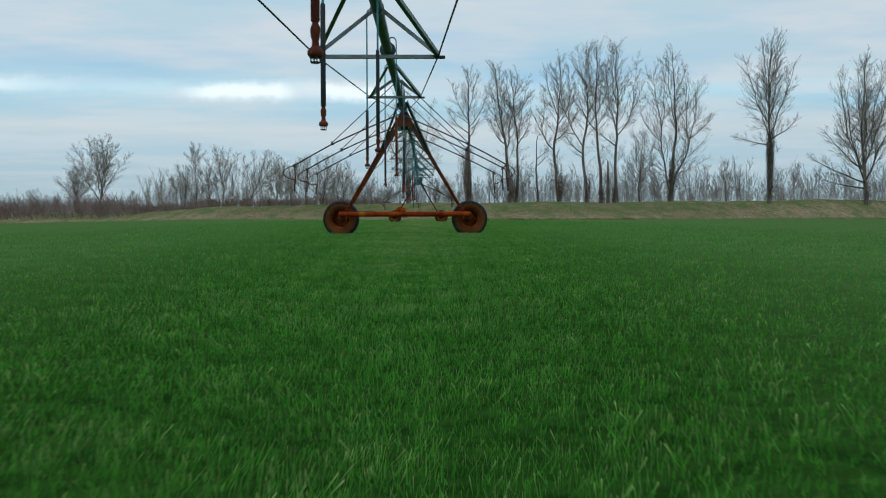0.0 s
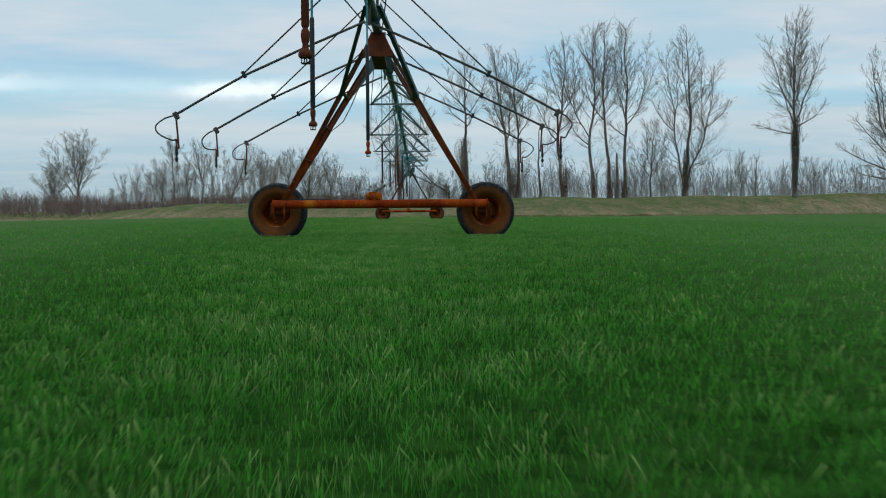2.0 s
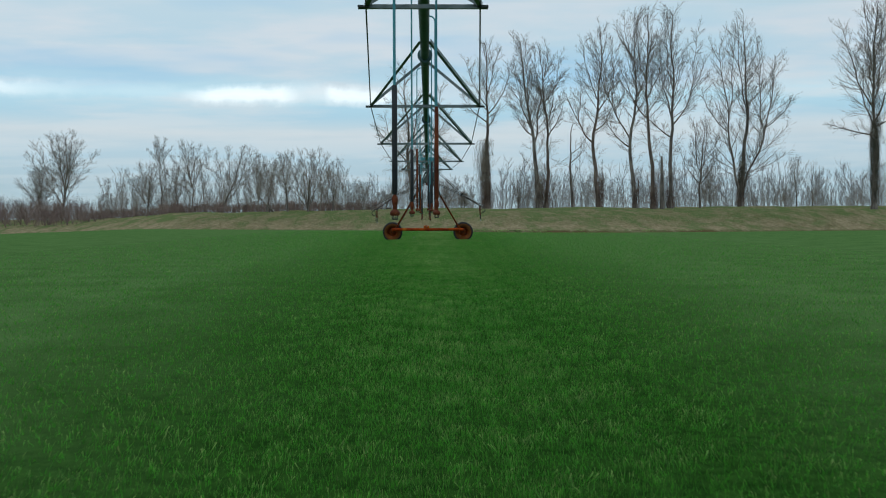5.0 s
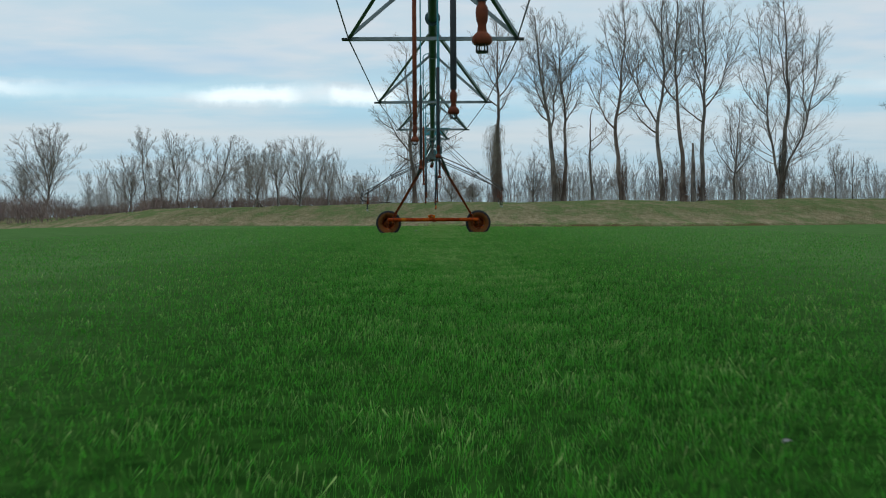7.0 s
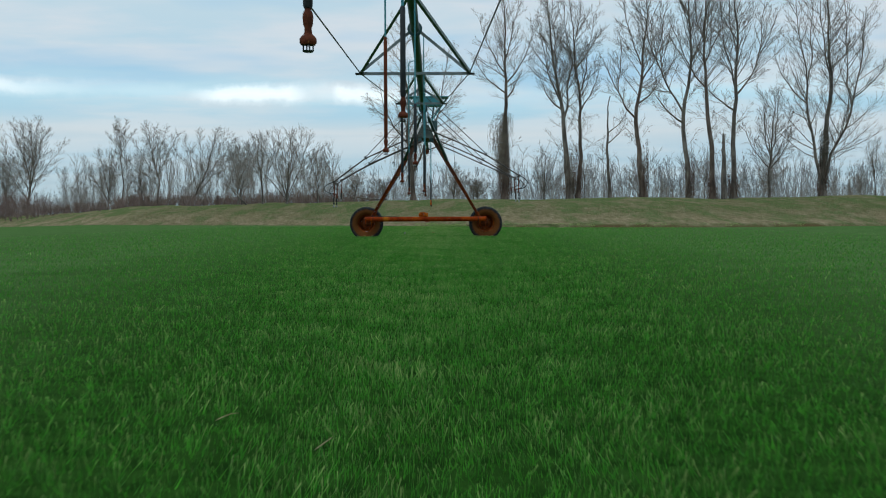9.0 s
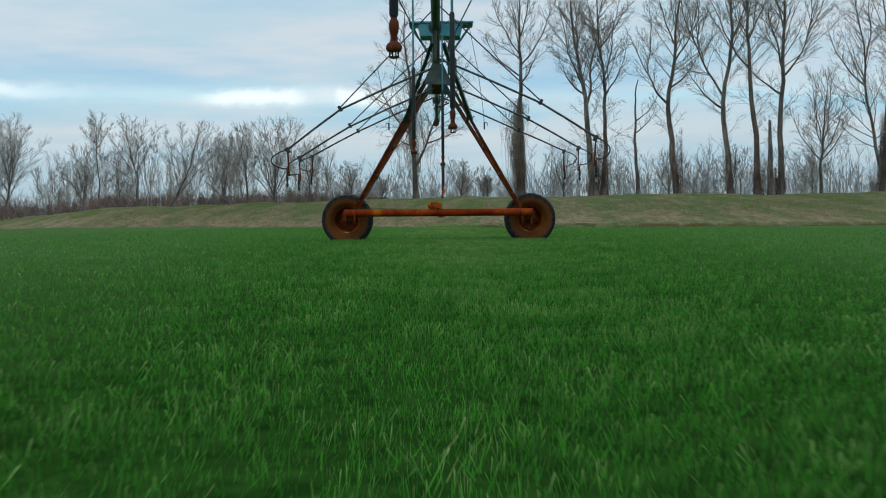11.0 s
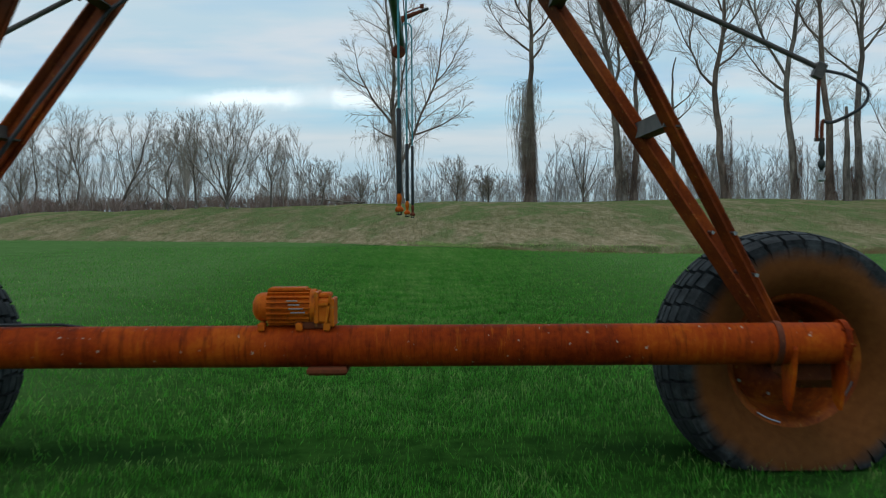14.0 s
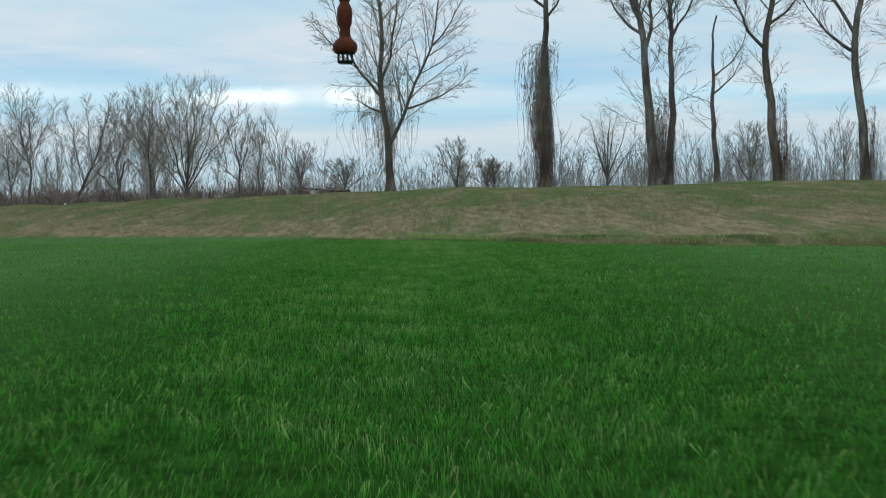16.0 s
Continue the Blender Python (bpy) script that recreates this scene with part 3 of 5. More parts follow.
def build_tower(label, at, legs_back, plate, motor_x):
    """A two-wheeled drive tower. Its own y runs along the pipe, its middle is under the pipe."""
    tower = thing("irrigation_tower", label, "irrigation tower", at, "drive towers of the irrigation machine")
    g = Geo()
    g.tube([(-2.17, 0, 0.675), (2.17, 0, 0.675)], 0.086, 32)
    part("base_beam", g, BEAM, tower, "rusty steel tube with dark streaks")
    for side in (-1, 1):
        g = Geo()
        g.tube([(side * 2.16, 0, 0.675), (side * 2.184, 0, 0.675)], 0.098, 24)
        for k in range(8):
            w = k * math.pi / 4
            g.tube([(side * 2.15, 0.084 * math.cos(w), 0.675 + 0.084 * math.sin(w)), (side * 2.196, 0.084 * math.cos(w), 0.675 + 0.084 * math.sin(w))], 0.008, 6)
        part("end_flange", g, RUST, tower)
        g = Geo()
        g.tube([(side * 1.885, 0, 0.675), (side * 1.91, 0, 0.675)], 0.094, 24)
        part("clamp_ring", g, RUST_DARK, tower)
        # gear box that hangs from the beam end and carries the wheel
        g = Geo()
        g.box((side * 2.12, 0.20, 0.60), (0.24, 0.26, 0.26), None, 0.04)
        g.tube([(side * 2.165, 0.28, AXLE), (side * 2.165, 0.86, AXLE)], 0.06, 16)
        g.tube([(side * 2.02, 0.16, 0.69), (side * 1.75, 0.16, 0.69)], 0.03, 10)
        part("wheel_gearbox", g, RUST_DARK, tower)
        for dx in (-0.15, 0.06):
            g = Geo()
            x = side * (2.10 + dx)
            shape = [(-0.05, 0.72), (-0.098, 0.66), (-0.085, 0.55), (-0.03, 0.40), (0.03, 0.43), (0.05, 0.60), (0.0, 0.72)]
            pts = [(x + t, y, z) for t in (-0.008, 0.008) for y, z in shape]
            n = len(shape)
            g.add(pts, [tuple(range(n - 1, -1, -1)), tuple(range(n, 2 * n))] + [(i, (i + 1) % n, n + (i + 1) % n, n + i) for i in range(n)])
            part("axle_bracket", g, RUST, tower)
        # wheel
        rim = Geo()
        rim.lathe([(0.02, 0.17), (0.10, 0.17), (0.12, 0.155), (0.16, 0.155), (0.205, 0.17), (0.235, 0.185), (0.252, 0.16), (0.258, 0.02), (0.275, -0.06), (0.282, -0.135), (0.300, -0.160), (0.328, -0.176), (0.340, -0.168), (0.322, -0.14), (0.315, 0.14), (0.335, 0.17), (0.325, 0.178), (0.285, 0.175), (0.25, 0.205), (0.02, 0.19)], None, 48)
        rim.lathe([(0.0, 0.10), (0.06, 0.10), (0.075, 0.12), (0.075, 0.17)], None, 16)
        at_wheel = pose(side * 2.185, 0.725, AXLE, 0, 13 * side, 0)
        wheel = part("wheel", rim, RIM, tower, "rusty orange dished steel rim", True, at_wheel)
        turn = at_wheel.to_3x3().inverted()
        g = Geo()
        own = tyre_geo()
        g.v, g.f = [tuple(turn @ Vector(p)) for p in own.v], own.f
        part("tyre", g, TYRE, wheel, "black block-tread tyre dusted with rust", True)
        # bright arcs added on the rim's lip, standing for its wet highlights
        for a0, a1, r in ((-1.95, -1.55, 0.300), (-0.42, -0.12, 0.296)):
            g = Geo()
            g.tube([(r * math.cos(a0 + (a1 - a0) * k / 6), -0.163, r * math.sin(a0 + (a1 - a0) * k / 6)) for k in range(7)], 0.0045, 5)
            part("rim_scuff", g, CHROME, wheel, "added bright arc that stands for a glint on the rim")
        for k in range(8):
            w = k * math.pi / 4 + 0.2
            g = Geo()
            g.tube([(0.215 * math.cos(w), 0.18, 0.215 * math.sin(w)), (0.215 * math.cos(w), 0.155, 0.215 * math.sin(w))], 0.008, 6)
            part("wheel_bolt", g, CHROME, wheel)
        # two legs that lean together over the wheel and spread along the pipe
        top = Vector((side * 0.25, 0.0, 3.66))
        ends = []
        for dy in (-1, 1):
            a, b = Vector((side * 1.975, 0.06 + 0.05 * dy + 0.6 * legs_back, 0.72)), Vector((top.x, 0.05 + dy * 0.84 + legs_back, top.z))
            g = Geo()
            wide = 0.072 if dy < 0 else 0.10
            g.angle(a, b, wide, 0.010, (0.25 * side, -1, 0.2))
            g.bar(a + Vector((0, 0.03, 0)), b + Vector((0, 0.03, 0)), wide * 0.7, 0.045, (0, 1, 0.2))
            part("leg", g, LEG, tower)
            ends.append((a, b))
            # upper brace from the leg to the pipe
            p = a.lerp(b, 0.70)
            g = Geo()
            g.angle(p, (side * 0.11, dy * 2.95, 4.08), 0.075, 0.008)
            part("brace", g, GREEN_STEEL, tower, "dark green steel brace")
            for k in range(2):
                q = a.lerp(b, 0.08 + 0.06 * k)
                g = Geo()
                g.tube([q + Vector((0, -0.06, 0)), q + Vector((0, 0.06, 0))], 0.009, 6)
                part("leg_bolt", g, CHROME, tower)
        for f in (0.30, 0.52, 0.74):
            g = Geo()
            g.angle(ends[0][0].lerp(ends[0][1], f), ends[1][0].lerp(ends[1][1], f), 0.07, 0.008)
            part("leg_spacer", g, BOOM, tower, "dark grey-brown steel spacer")
    # saddle under the pipe
    for dy in (-0.86, 0.86):
        g = Geo()
        shape = [(-0.29, 3.52), (0.29, 3.52), (0.28, 3.64), (0.12, 3.98), (-0.12, 3.98), (-0.28, 3.64)]
        pts = [(x, dy + t, z) for t in (-0.012, 0.012) for x, z in shape]
        g.add(pts, [(0, 1, 2, 3, 4, 5), (11, 10, 9, 8, 7, 6)] + [((i + 1) % 6, i, 6 + i, 6 + (i + 1) % 6) for i in range(6)])
        part("gusset_plate", g, GREEN_STEEL if dy > 0 else plate, tower)
    g = Geo()
    g.box((0, 0, 3.56), (0.26, 1.7, 0.05))
    part("saddle_bar", g, RUST_DARK, tower)
    # drive motor, lying on the beam
    motor = Geo()
    m = pose(0, 0, 0, 0, 0, 90)
    axis = 0.850
    seat = pose(motor_x, 0, -0.012)
    motor.lathe([(0.0, -0.088), (0.030, -0.086), (0.050, -0.074), (0.059, -0.055), (0.061, -0.030), (0.064, -0.028), (0.064, 0.148), (0.074, 0.150), (0.074, 0.172), (0.050, 0.174), (0.0, 0.174)], pose(-0.215, 0.0, axis) @ m.inverted(), 32)
    ob = part("drive_motor", motor, ORANGE, tower, "orange finned electric motor", True, seat)
    for k in range(20):
        w = 2 * math.pi * k / 20
        g = Geo()
        c = Vector((-0.215, 0.068 * math.cos(w), axis + 0.068 * math.sin(w)))
        g.bar(c + Vector((-0.024, 0, 0)), c + Vector((0.148, 0, 0)), 0.006, 0.018, (0, math.cos(w), math.sin(w)))
        part("cooling_fin", g, ORANGE, ob)
    g = Geo()
    g.box((-0.155, 0.0, axis + 0.074), (0.150, 0.075, 0.016), None, 0.004)
    part("terminal_cover", g, ORANGE, ob)
    for k in range(4):
        g = Geo()
        g.box((-0.135 + 0.008 * k, -0.0795 + 0.0025 * abs(k - 1.5), axis + 0.030 - 0.016 * k), (0.045 + 0.014 * (k > 1), 0.004, 0.0045), pose(0, 0, 0, 10 - 9 * k))
        part("name_plate_bar", g, WHITE_PLASTIC, ob, "worn pale lettering bar")
    g = Geo()
    g.box((-0.012, 0.0, 0.835), (0.075, 0.12, 0.105), None, 0.012)
    g.box((-0.005, 0.0, 0.898), (0.050, 0.08, 0.022), None, 0.006)
    g.box((-0.038, 0.0, axis), (0.016, 0.135, 0.13), None, 0.004)
    g.box((0.028, 0.0, 0.83), (0.016, 0.14, 0.115), None, 0.004)
    g.bar((-0.03, -0.066, 0.865), (0.028, -0.066, 0.865), 0.010, 0.012)
    g.bar((0.002, -0.066, 0.79), (0.020, -0.066, 0.90), 0.010, 0.012)
    part("gear_case", g, ORANGE, tower, "", True, seat)
    for y in (-0.045, 0.045):
        g = Geo()
        g.box((-0.05, y, 0.778), (0.150, 0.012, 0.030), None, 0.004)
        part("motor_mount", g, RUST_DARK, tower, "", True, seat)
    for x in (-0.262, -0.108, 0.005):
        g = Geo()
        g.box((x, -0.03, 0.772), (0.028, 0.07, 0.036), None, 0.006)
        part("motor_foot", g, ORANGE, tower, "", True, seat)
    g = Geo()
    g.box((0.005, 0, 0.580), (0.165, 0.15, 0.034), None, 0.01)
    g.tube([(0.0, 0, 0.57), (0.0, 0, 0.552)], 0.012, 8)
    part("motor_clamp", g, RUST_DARK, tower, "", True, pose(motor_x, 0, 0))
    g = Geo()
    pts = [(-1.98, -0.02, 0.79), (-1.6, -0.04, 0.768), (-1.3, -0.03, 0.772), (-1.05, 0.01, 0.768), (-0.9, 0.06, 0.74), (-0.8, 0.085, 0.70)]
    g.tube(pts, 0.007, 6)
    part("motor_cable", g, HOSE, tower)
    # cable that hangs along one leg
    g = Geo()
    g.tube([(-0.35, 0.8, 3.4), (-0.62, 0.72, 2.75), (-0.80, 0.78, 2.42), (-1.05, 0.66, 2.20), (-1.30, 0.45, 1.75), (-1.75, 0.22, 1.0), (-1.95, 0.12, 0.78)], 0.011, 6)
    part("leg_cable", g, HOSE, tower)
    return tower


build_tower("rusty orange two-wheeled irrigation drive tower on tractor tyres", pose(0, 33.2, 0), 0.0, RUST_DARK, 0.0)
build_tower("rusty orange two-wheeled irrigation tower next to the field's end", pose(0.03, 91.69, -0.025), 0.25, GREY_GREEN, 0.045)


def smooth_line(path, fine=5):
    """A curve through the given points."""
    pts = []
    for i in range(len(path) - 1):
        p0, p1, p2, p3 = path[max(0, i - 1)], path[i], path[i + 1], path[min(len(path) - 1, i + 2)]
        for k in range(fine):
            t = k / fine
            pts.append(0.5 * ((2 * p1) + (p2 - p0) * t + (2 * p0 - 5 * p1 + 4 * p2 - p3) * t * t + (3 * p1 - p0 - 3 * p2 + p3) * t ** 3))
    return pts + [path[-1]]


def build_boom(at, z_pipe, side, reach, z_tip, run, drop_z, seed):
    """A side arm that carries a hose and nozzle out past the wheels, hung from the pipe."""
    rng = random.Random(seed)
    boom = thing("sprinkler_boom", "thin grey steel side arm with a looped black hose and nozzle", "sprinkler boom", at, "side arms at the drive towers")
    tip = Vector((side * reach, 0, z_tip))
    bend = Vector((side * (reach - run), 0, z_tip + drop_z))
    root = Vector((side * 0.06, 0, min(z_pipe - 0.10, bend.z + 0.44 * (reach - run - 0.06))))
    g = Geo()
    g.tube([root, root.lerp(bend, 0.5) + Vector((0, 0, 0.012)), bend, bend.lerp(tip, 0.5) + Vector((0, 0, 0.008)), tip, tip + (tip - bend).normalized() * 0.05], 0.021, 8)
    part("arm", g, BOOM, boom)
    g = Geo()
    g.tube([bend + Vector((0, 0, 0.04)), Vector((side * 0.05, 0, max(z_pipe + 0.30, bend.z + 0.94 * (reach - run))))], 0.0135, 6)
    part("stay", g, BOOM, boom)
    if side > 0:
        g = Geo()
        g.bar((0, 0, z_pipe + 0.07), (0, 0, max(z_pipe + 0.34, bend.z + 0.94 * (reach - run) + 0.04)), 0.05, 0.04)
        part("stay_post", g, BOOM, boom)
        g = Geo()
        g.bar((0, 0, root.z - 0.02), (0, 0, z_pipe - 0.07), 0.05, 0.04)
        part("arm_hanger", g, BOOM, boom)
    lie = (tip - bend).to_track_quat("X", "Z").to_matrix().to_4x4()
    g = Geo()
    g.box((0, 0, 0.018), (0.055, 0.06, 0.115), Matrix.Translation(bend) @ lie, 0.008)
    part("stay_clamp", g, DARK_STEEL, boom)
    g = Geo()
    g.box((0, 0, -0.02), (0.075, 0.065, 0.125), Matrix.Translation(tip) @ lie, 0.010)
    part("end_clamp", g, BOOM, boom)
    sway = rng.uniform(-0.045, 0.02)
    low = tip + Vector((side * sway, 0, -rng.uniform(0.50, 0.56)))
    g = Geo()
    g.tube([tip + Vector((0, 0, -0.05)), low], 0.0155, 8)
    part("drop_rod", g, RUST_DARK, boom)
    # the hose leaves the arm's end, loops outwards and comes back level to the elbow over the nozzle
    o = rng.uniform(0.24, 0.36)
    fall = rng.uniform(0.85, 1.1)
    dy = rng.uniform(-0.10, 0.10)
    elbow = low + Vector((side * 0.045, 0, 0.15))
    path = [tip + Vector((side * 0.04, 0, -0.02)), tip + Vector((side * o * 0.55, dy * 0.5, -0.07 * fall)), tip + Vector((side * o * 0.93, dy, -0.17 * fall)), tip + Vector((side * o, dy, -0.26 * fall)),
            tip + Vector((side * o * 0.78, dy, -0.36 * fall)), elbow + Vector((side * 0.07, dy * 0.3, -0.01)), elbow]
    g = Geo()
    g.tube(smooth_line(path), 0.0125, 8)
    part("hose", g, HOSE, boom)
    g = Geo()
    g.tube([elbow + Vector((side * 0.012, 0, 0.004)), elbow + Vector((-side * 0.004, 0, -0.004)), elbow + Vector((-side * 0.008, 0, -0.05)), elbow + Vector((-side * 0.008, 0, -0.17))], 0.015, 8)
    part("hose_elbow", g, RUST_DARK, boom)
    g = Geo()
    g.box(low + Vector((side * 0.020, 0, 0.012)), (0.07, 0.028, 0.026))
    part("hose_clip", g, DARK_STEEL, boom)
    b = elbow + Vector((-side * 0.008, 0, -0.16))
    down = Matrix.Translation(b) @ Matrix.Rotation(radians(-90), 4, "X")
    g = Geo()
    g.lathe([(0.0, -0.01), (0.016, -0.01), (0.024, 0.02), (0.024, 0.085), (0.013, 0.10), (0.013, 0.125), (0.026, 0.14), (0.030, 0.165), (0.022, 0.185), (0.012, 0.20), (0.012, 0.215), (0.0, 0.215)], down, 14)
    nozzle = part("nozzle", g, DARK_STEEL, boom)
    g = Geo()
    g.lathe([(0.0, 0.262), (0.022, 0.262), (0.026, 0.275), (0.020, 0.288), (0.0, 0.288)], down, 12)
    for w in (0.3, 2.4, 4.5):
        q = b + Vector((0.019 * math.cos(w), 0.019 * math.sin(w), 0))
        g.tube([q + Vector((0, 0, -0.205)), q + Vector((0, 0, -0.275))], 0.005, 5)
    part("spray_plate", g, CHROME, nozzle)
    if 90 < at.translation.y < 92:
        g = Geo()
        g.tube([(side * 0.02, 0, z_pipe + 0.50), (side * 0.35, 0, z_pipe + 0.85), (side * 0.74, 0, z_pipe + 0.68), (side * 0.92, 0, 3.9), (side * 1.04, 0, 3.0), (side * 1.07, 0, 2.62)], 0.0065, 6)
        line = part("thin_drop_line", g, BOOM, boom)
        g = Geo()
        g.tube([(side * 1.07, 0, 2.66), (side * 1.07, 0, 2.50)], 0.017, 8)
        g.tube([(side * 1.07, 0, 2.64), (side * 1.13, 0, 2.66), (side * 1.14, 0, 2.58)], 0.009, 6)
        part("line_nozzle", g, DARK_STEEL, line)
    return boom


# along the pipe; reach, tip height, run and rise from the tip to the stay on one side and on the other
seed = 1
BOOMS = [(29.25, 3.13, 2.10, 1.1, 0.62, 3.05, 2.12, 1.12, 0.60), (32.5, 3.16, 2.14, 1.12, 0.61, 3.21, 2.18, 1.18, 0.58), (36.5, 3.28, 2.18, 1.23, 0.65, 3.20, 2.20, 1.13, 0.57),
         (87.75, 2.85, 1.85, 1.01, 0.75, 3.05, 2.04, 1.05, 0.66), (90.95, 3.08, 1.90, 1.14, 0.69, 3.18, 2.08, 1.12, 0.64), (94.85, 3.30, 2.19, 1.22, 0.64, 3.36, 2.28, 1.19, 0.54)]
for y, reach_a, tip_a, run_a, rise_a, reach_b, tip_b, run_b, rise_b in BOOMS:
    for side, reach, z_tip, run, drop_z in ((-1, reach_a, tip_a, run_a, rise_a), (1, reach_b, tip_b, run_b, rise_b)):
        build_boom(pose(0, y, 0), pipe_at(y).z, side, reach, z_tip, run, drop_z, seed)
        seed += 1


def build_span(y0, y1, ribs, label, bore=0.085):
    """A length of supply pipe with its truss of spreaders, diagonals and tension rods. ribs: (y, half width, depth)."""
    span = thing("pipe_span", label, "irrigation pipe", pose(0, 0, 0), "pipe spans of the irrigation machine")
    g = Geo()
    g.tube([pipe_at(y) for y in np.linspace(y0, y1, 40)], bore, 20)
    part("pipe", g, GREEN_STEEL, span, "green-stained galvanised supply pipe")
    cable = Geo()
    cable.tube([pipe_at(y) + Vector((0.6 * bore, 0, bore + 0.01)) for y in np.linspace(y0, y1, 40)], 0.018, 6)
    part("power_cable", cable, TEAL, span, "teal power cable strapped to the pipe")
    ys = [r[0] for r in ribs]
    for side in (-1, 1):
        rod = []
        if ribs:
            rod.append(pipe_at(y0 + 0.6 if y0 > 0 else y0) + Vector((side * 0.09, 0, -0.05)))
            rod += [pipe_at(y) + Vector((side * w, 0, -d)) for y, w, d in ribs]
            rod.append(pipe_at(y1 - 0.6) + Vector((side * 0.09, 0, -0.05)))
            for a, b in zip(rod, rod[1:]):
                g = Geo()
                g.tube([a, b], 0.011, 6)
                part("truss_rod", g, DARK_STEEL, span)
    for i, (y, w, d) in enumerate(ribs):
        top = pipe_at(y)
        g = Geo()
        g.angle(top + Vector((-w, 0, -d)), top + Vector((w, 0, -d)), 0.062, 0.007)
        part("spreader", g, GALVANISED, span, "grey steel spreader bar")
        for side in (-1, 1):
            foot_at = top + Vector((side * w, 0, -d + 0.02))
            for dy in (-0.5, 0.5):
                up_at = pipe_at(y + dy * 5.0 if dy < 0 else y + dy * 0.4) + Vector((side * 0.08, 0, 0.0))
                g = Geo()
                g.angle(foot_at, up_at, 0.058, 0.006)
                part("diagonal", g, GALVANISED, span)
            g = Geo()
            g.box(foot_at + Vector((side * 0.03, 0, -0.03)), (0.14, 0.10, 0.035))
            part("rod_socket", g, DARK_STEEL, span)
        g = Geo()
        g.lathe([(0.088, -0.05), (0.10, -0.05), (0.10, 0.05), (0.088, 0.05)], Matrix.Translation(top), 20)
        part("pipe_band", g, GALVANISED, span)
    for y in np.arange(y0 + 6.1, y1 - 1, 12.2):
        g = Geo()
        g.lathe([(bore, -0.022), (bore + 0.06, -0.022), (bore + 0.06, 0.022), (bore, 0.022)], Matrix.Translation(pipe_at(float(y))), 24)
        part("pipe_flange", g, GREEN_STEEL, span)
    return span


build_span(-12.0, 32.9, [(6.3, 1.15, 0.80), (14.65, 0.86, 0.68), (23.1, 0.57, 0.40)], "green-stained irrigation pipe with a galvanised truss under it")
build_span(33.0, 92.1, [(44.4, 0.71, 0.44), (52.1, 1.11, 0.90), (59.8, 1.28, 1.08), (67.4, 1.24, 1.08), (75.7, 1.06, 0.86), (83.6, 0.60, 0.40)], "long green-stained irrigation pipe with a galvanised truss under it")
build_span(92.2, 103.6, [], "green-stained overhanging end pipe of the irrigation machine", 0.062)


def build_drop(x, y, z_tip, seed, bright=False):
    """A hose drop: gooseneck on the pipe, rigid tube, weighted hose and an orange sprinkler head."""
    rng = random.Random(seed)
    top = pipe_at(y)
    drop = thing("drop_sprinkler", "hanging black drop hose with an orange sprinkler head" if bright else "hanging drop hose with weight and rusty orange sprinkler head", "sprinkler", pose(top.x, y, 0), "drop sprinklers along the pipe")
    xs = x - top.x
    z = top.z
    s = 1 if xs > 0 else -1
    g = Geo()
    neck = [(0, 0, z + 0.08), (0, 0, z + 0.20)]
    for k in range(7):
        w = math.pi * k / 6
        neck.append((xs * 0.5 - xs * 0.5 * math.cos(w), 0, z + 0.22 + 0.09 * math.sin(w)))
    hose_top = z_tip + 1.15 + rng.uniform(-0.25, 0.35)
    neck += [(xs, 0, z + 0.1), (xs, 0, hose_top - 0.05)]
    g.tube(neck, 0.0125, 8)
    part("gooseneck", g, TEAL, drop, "thin curved pipe painted teal")
    g = Geo()
    long = hose_top - z_tip - 0.22
    g.lathe([(0.0, 0.0), (0.016, 0.0), (0.0225, 0.015), (0.0235, long), (0.018, long + 0.012), (0.0, long + 0.012)], Matrix.Translation((xs, 0, hose_top)) @ Matrix.Rotation(radians(-90), 4, "X"), 14)
    part("hose_weight", g, HOSE if seed % 4 or y > 76 else RUST_DARK, drop, "thick black weighted hose" if seed % 4 or y > 76 else "rust-stained weight tube")
    head = Geo()
    turn = Matrix.Translation((xs, 0, z_tip)) @ Matrix.Rotation(radians(90), 4, "X")
    head.lathe([(0.0, 0.034), (0.034, 0.034), (0.0415, 0.044), (0.0415, 0.062), (0.033, 0.074), (0.020, 0.086), (0.017, 0.115), (0.023, 0.130), (0.0265, 0.165), (0.024, 0.185), (0.016, 0.20), (0.016, 0.245), (0.0, 0.245)], turn, 20)
    ob = part("sprinkler_head", head, ORANGE if bright and seed < 92 else (RUST if 25 < y < 27 else RUST_DARK), drop, "orange sprinkler head")
    g = Geo()
    for w in (0.4, 2.0, 3.5, 5.1):
        a = Vector((xs + 0.024 * math.cos(w), 0.024 * math.sin(w), z_tip))
        g.tube([a + Vector((0, 0, 0.038)), a + Vector((0, 0, 0.006))], 0.004, 5)
    g.lathe([(0.0, 0.0), (0.024, 0.0), (0.028, 0.007), (0.0, 0.011)], turn, 14)
    part("spray_plate", g, DARK_STEEL, ob)
    return drop


DROPS = [(0.11, 5.8), (-0.24, 9.55), (0.09, 12.85), (-0.24, 16.2), (0.14, 19.0), (-0.22, 22.7), (0.13, 26.0), (-0.22, 40.3), (0.15, 43.0), (-0.17, 45.9), (0.18, 49.0), (0.13, 52.0),
         (-0.2, 55.0), (0.06, 58.3), (-0.21, 61.4), (0.13, 64.8), (-0.23, 69.0), (0.1, 71.0), (-0.2, 74.1), (0.15, 77.5), (-0.27, 81.0), (0.10, 84.2)]
for i, (x, y) in enumerate(DROPS):
    build_drop(x, y, float(np.interp(y, [5, 16, 22, 26, 45, 58, 70, 76, 81, 84], [1.42, 1.38, 1.29, 1.215, 1.33, 1.50, 1.50, 1.21, 1.25, 1.29])), 40 + i)
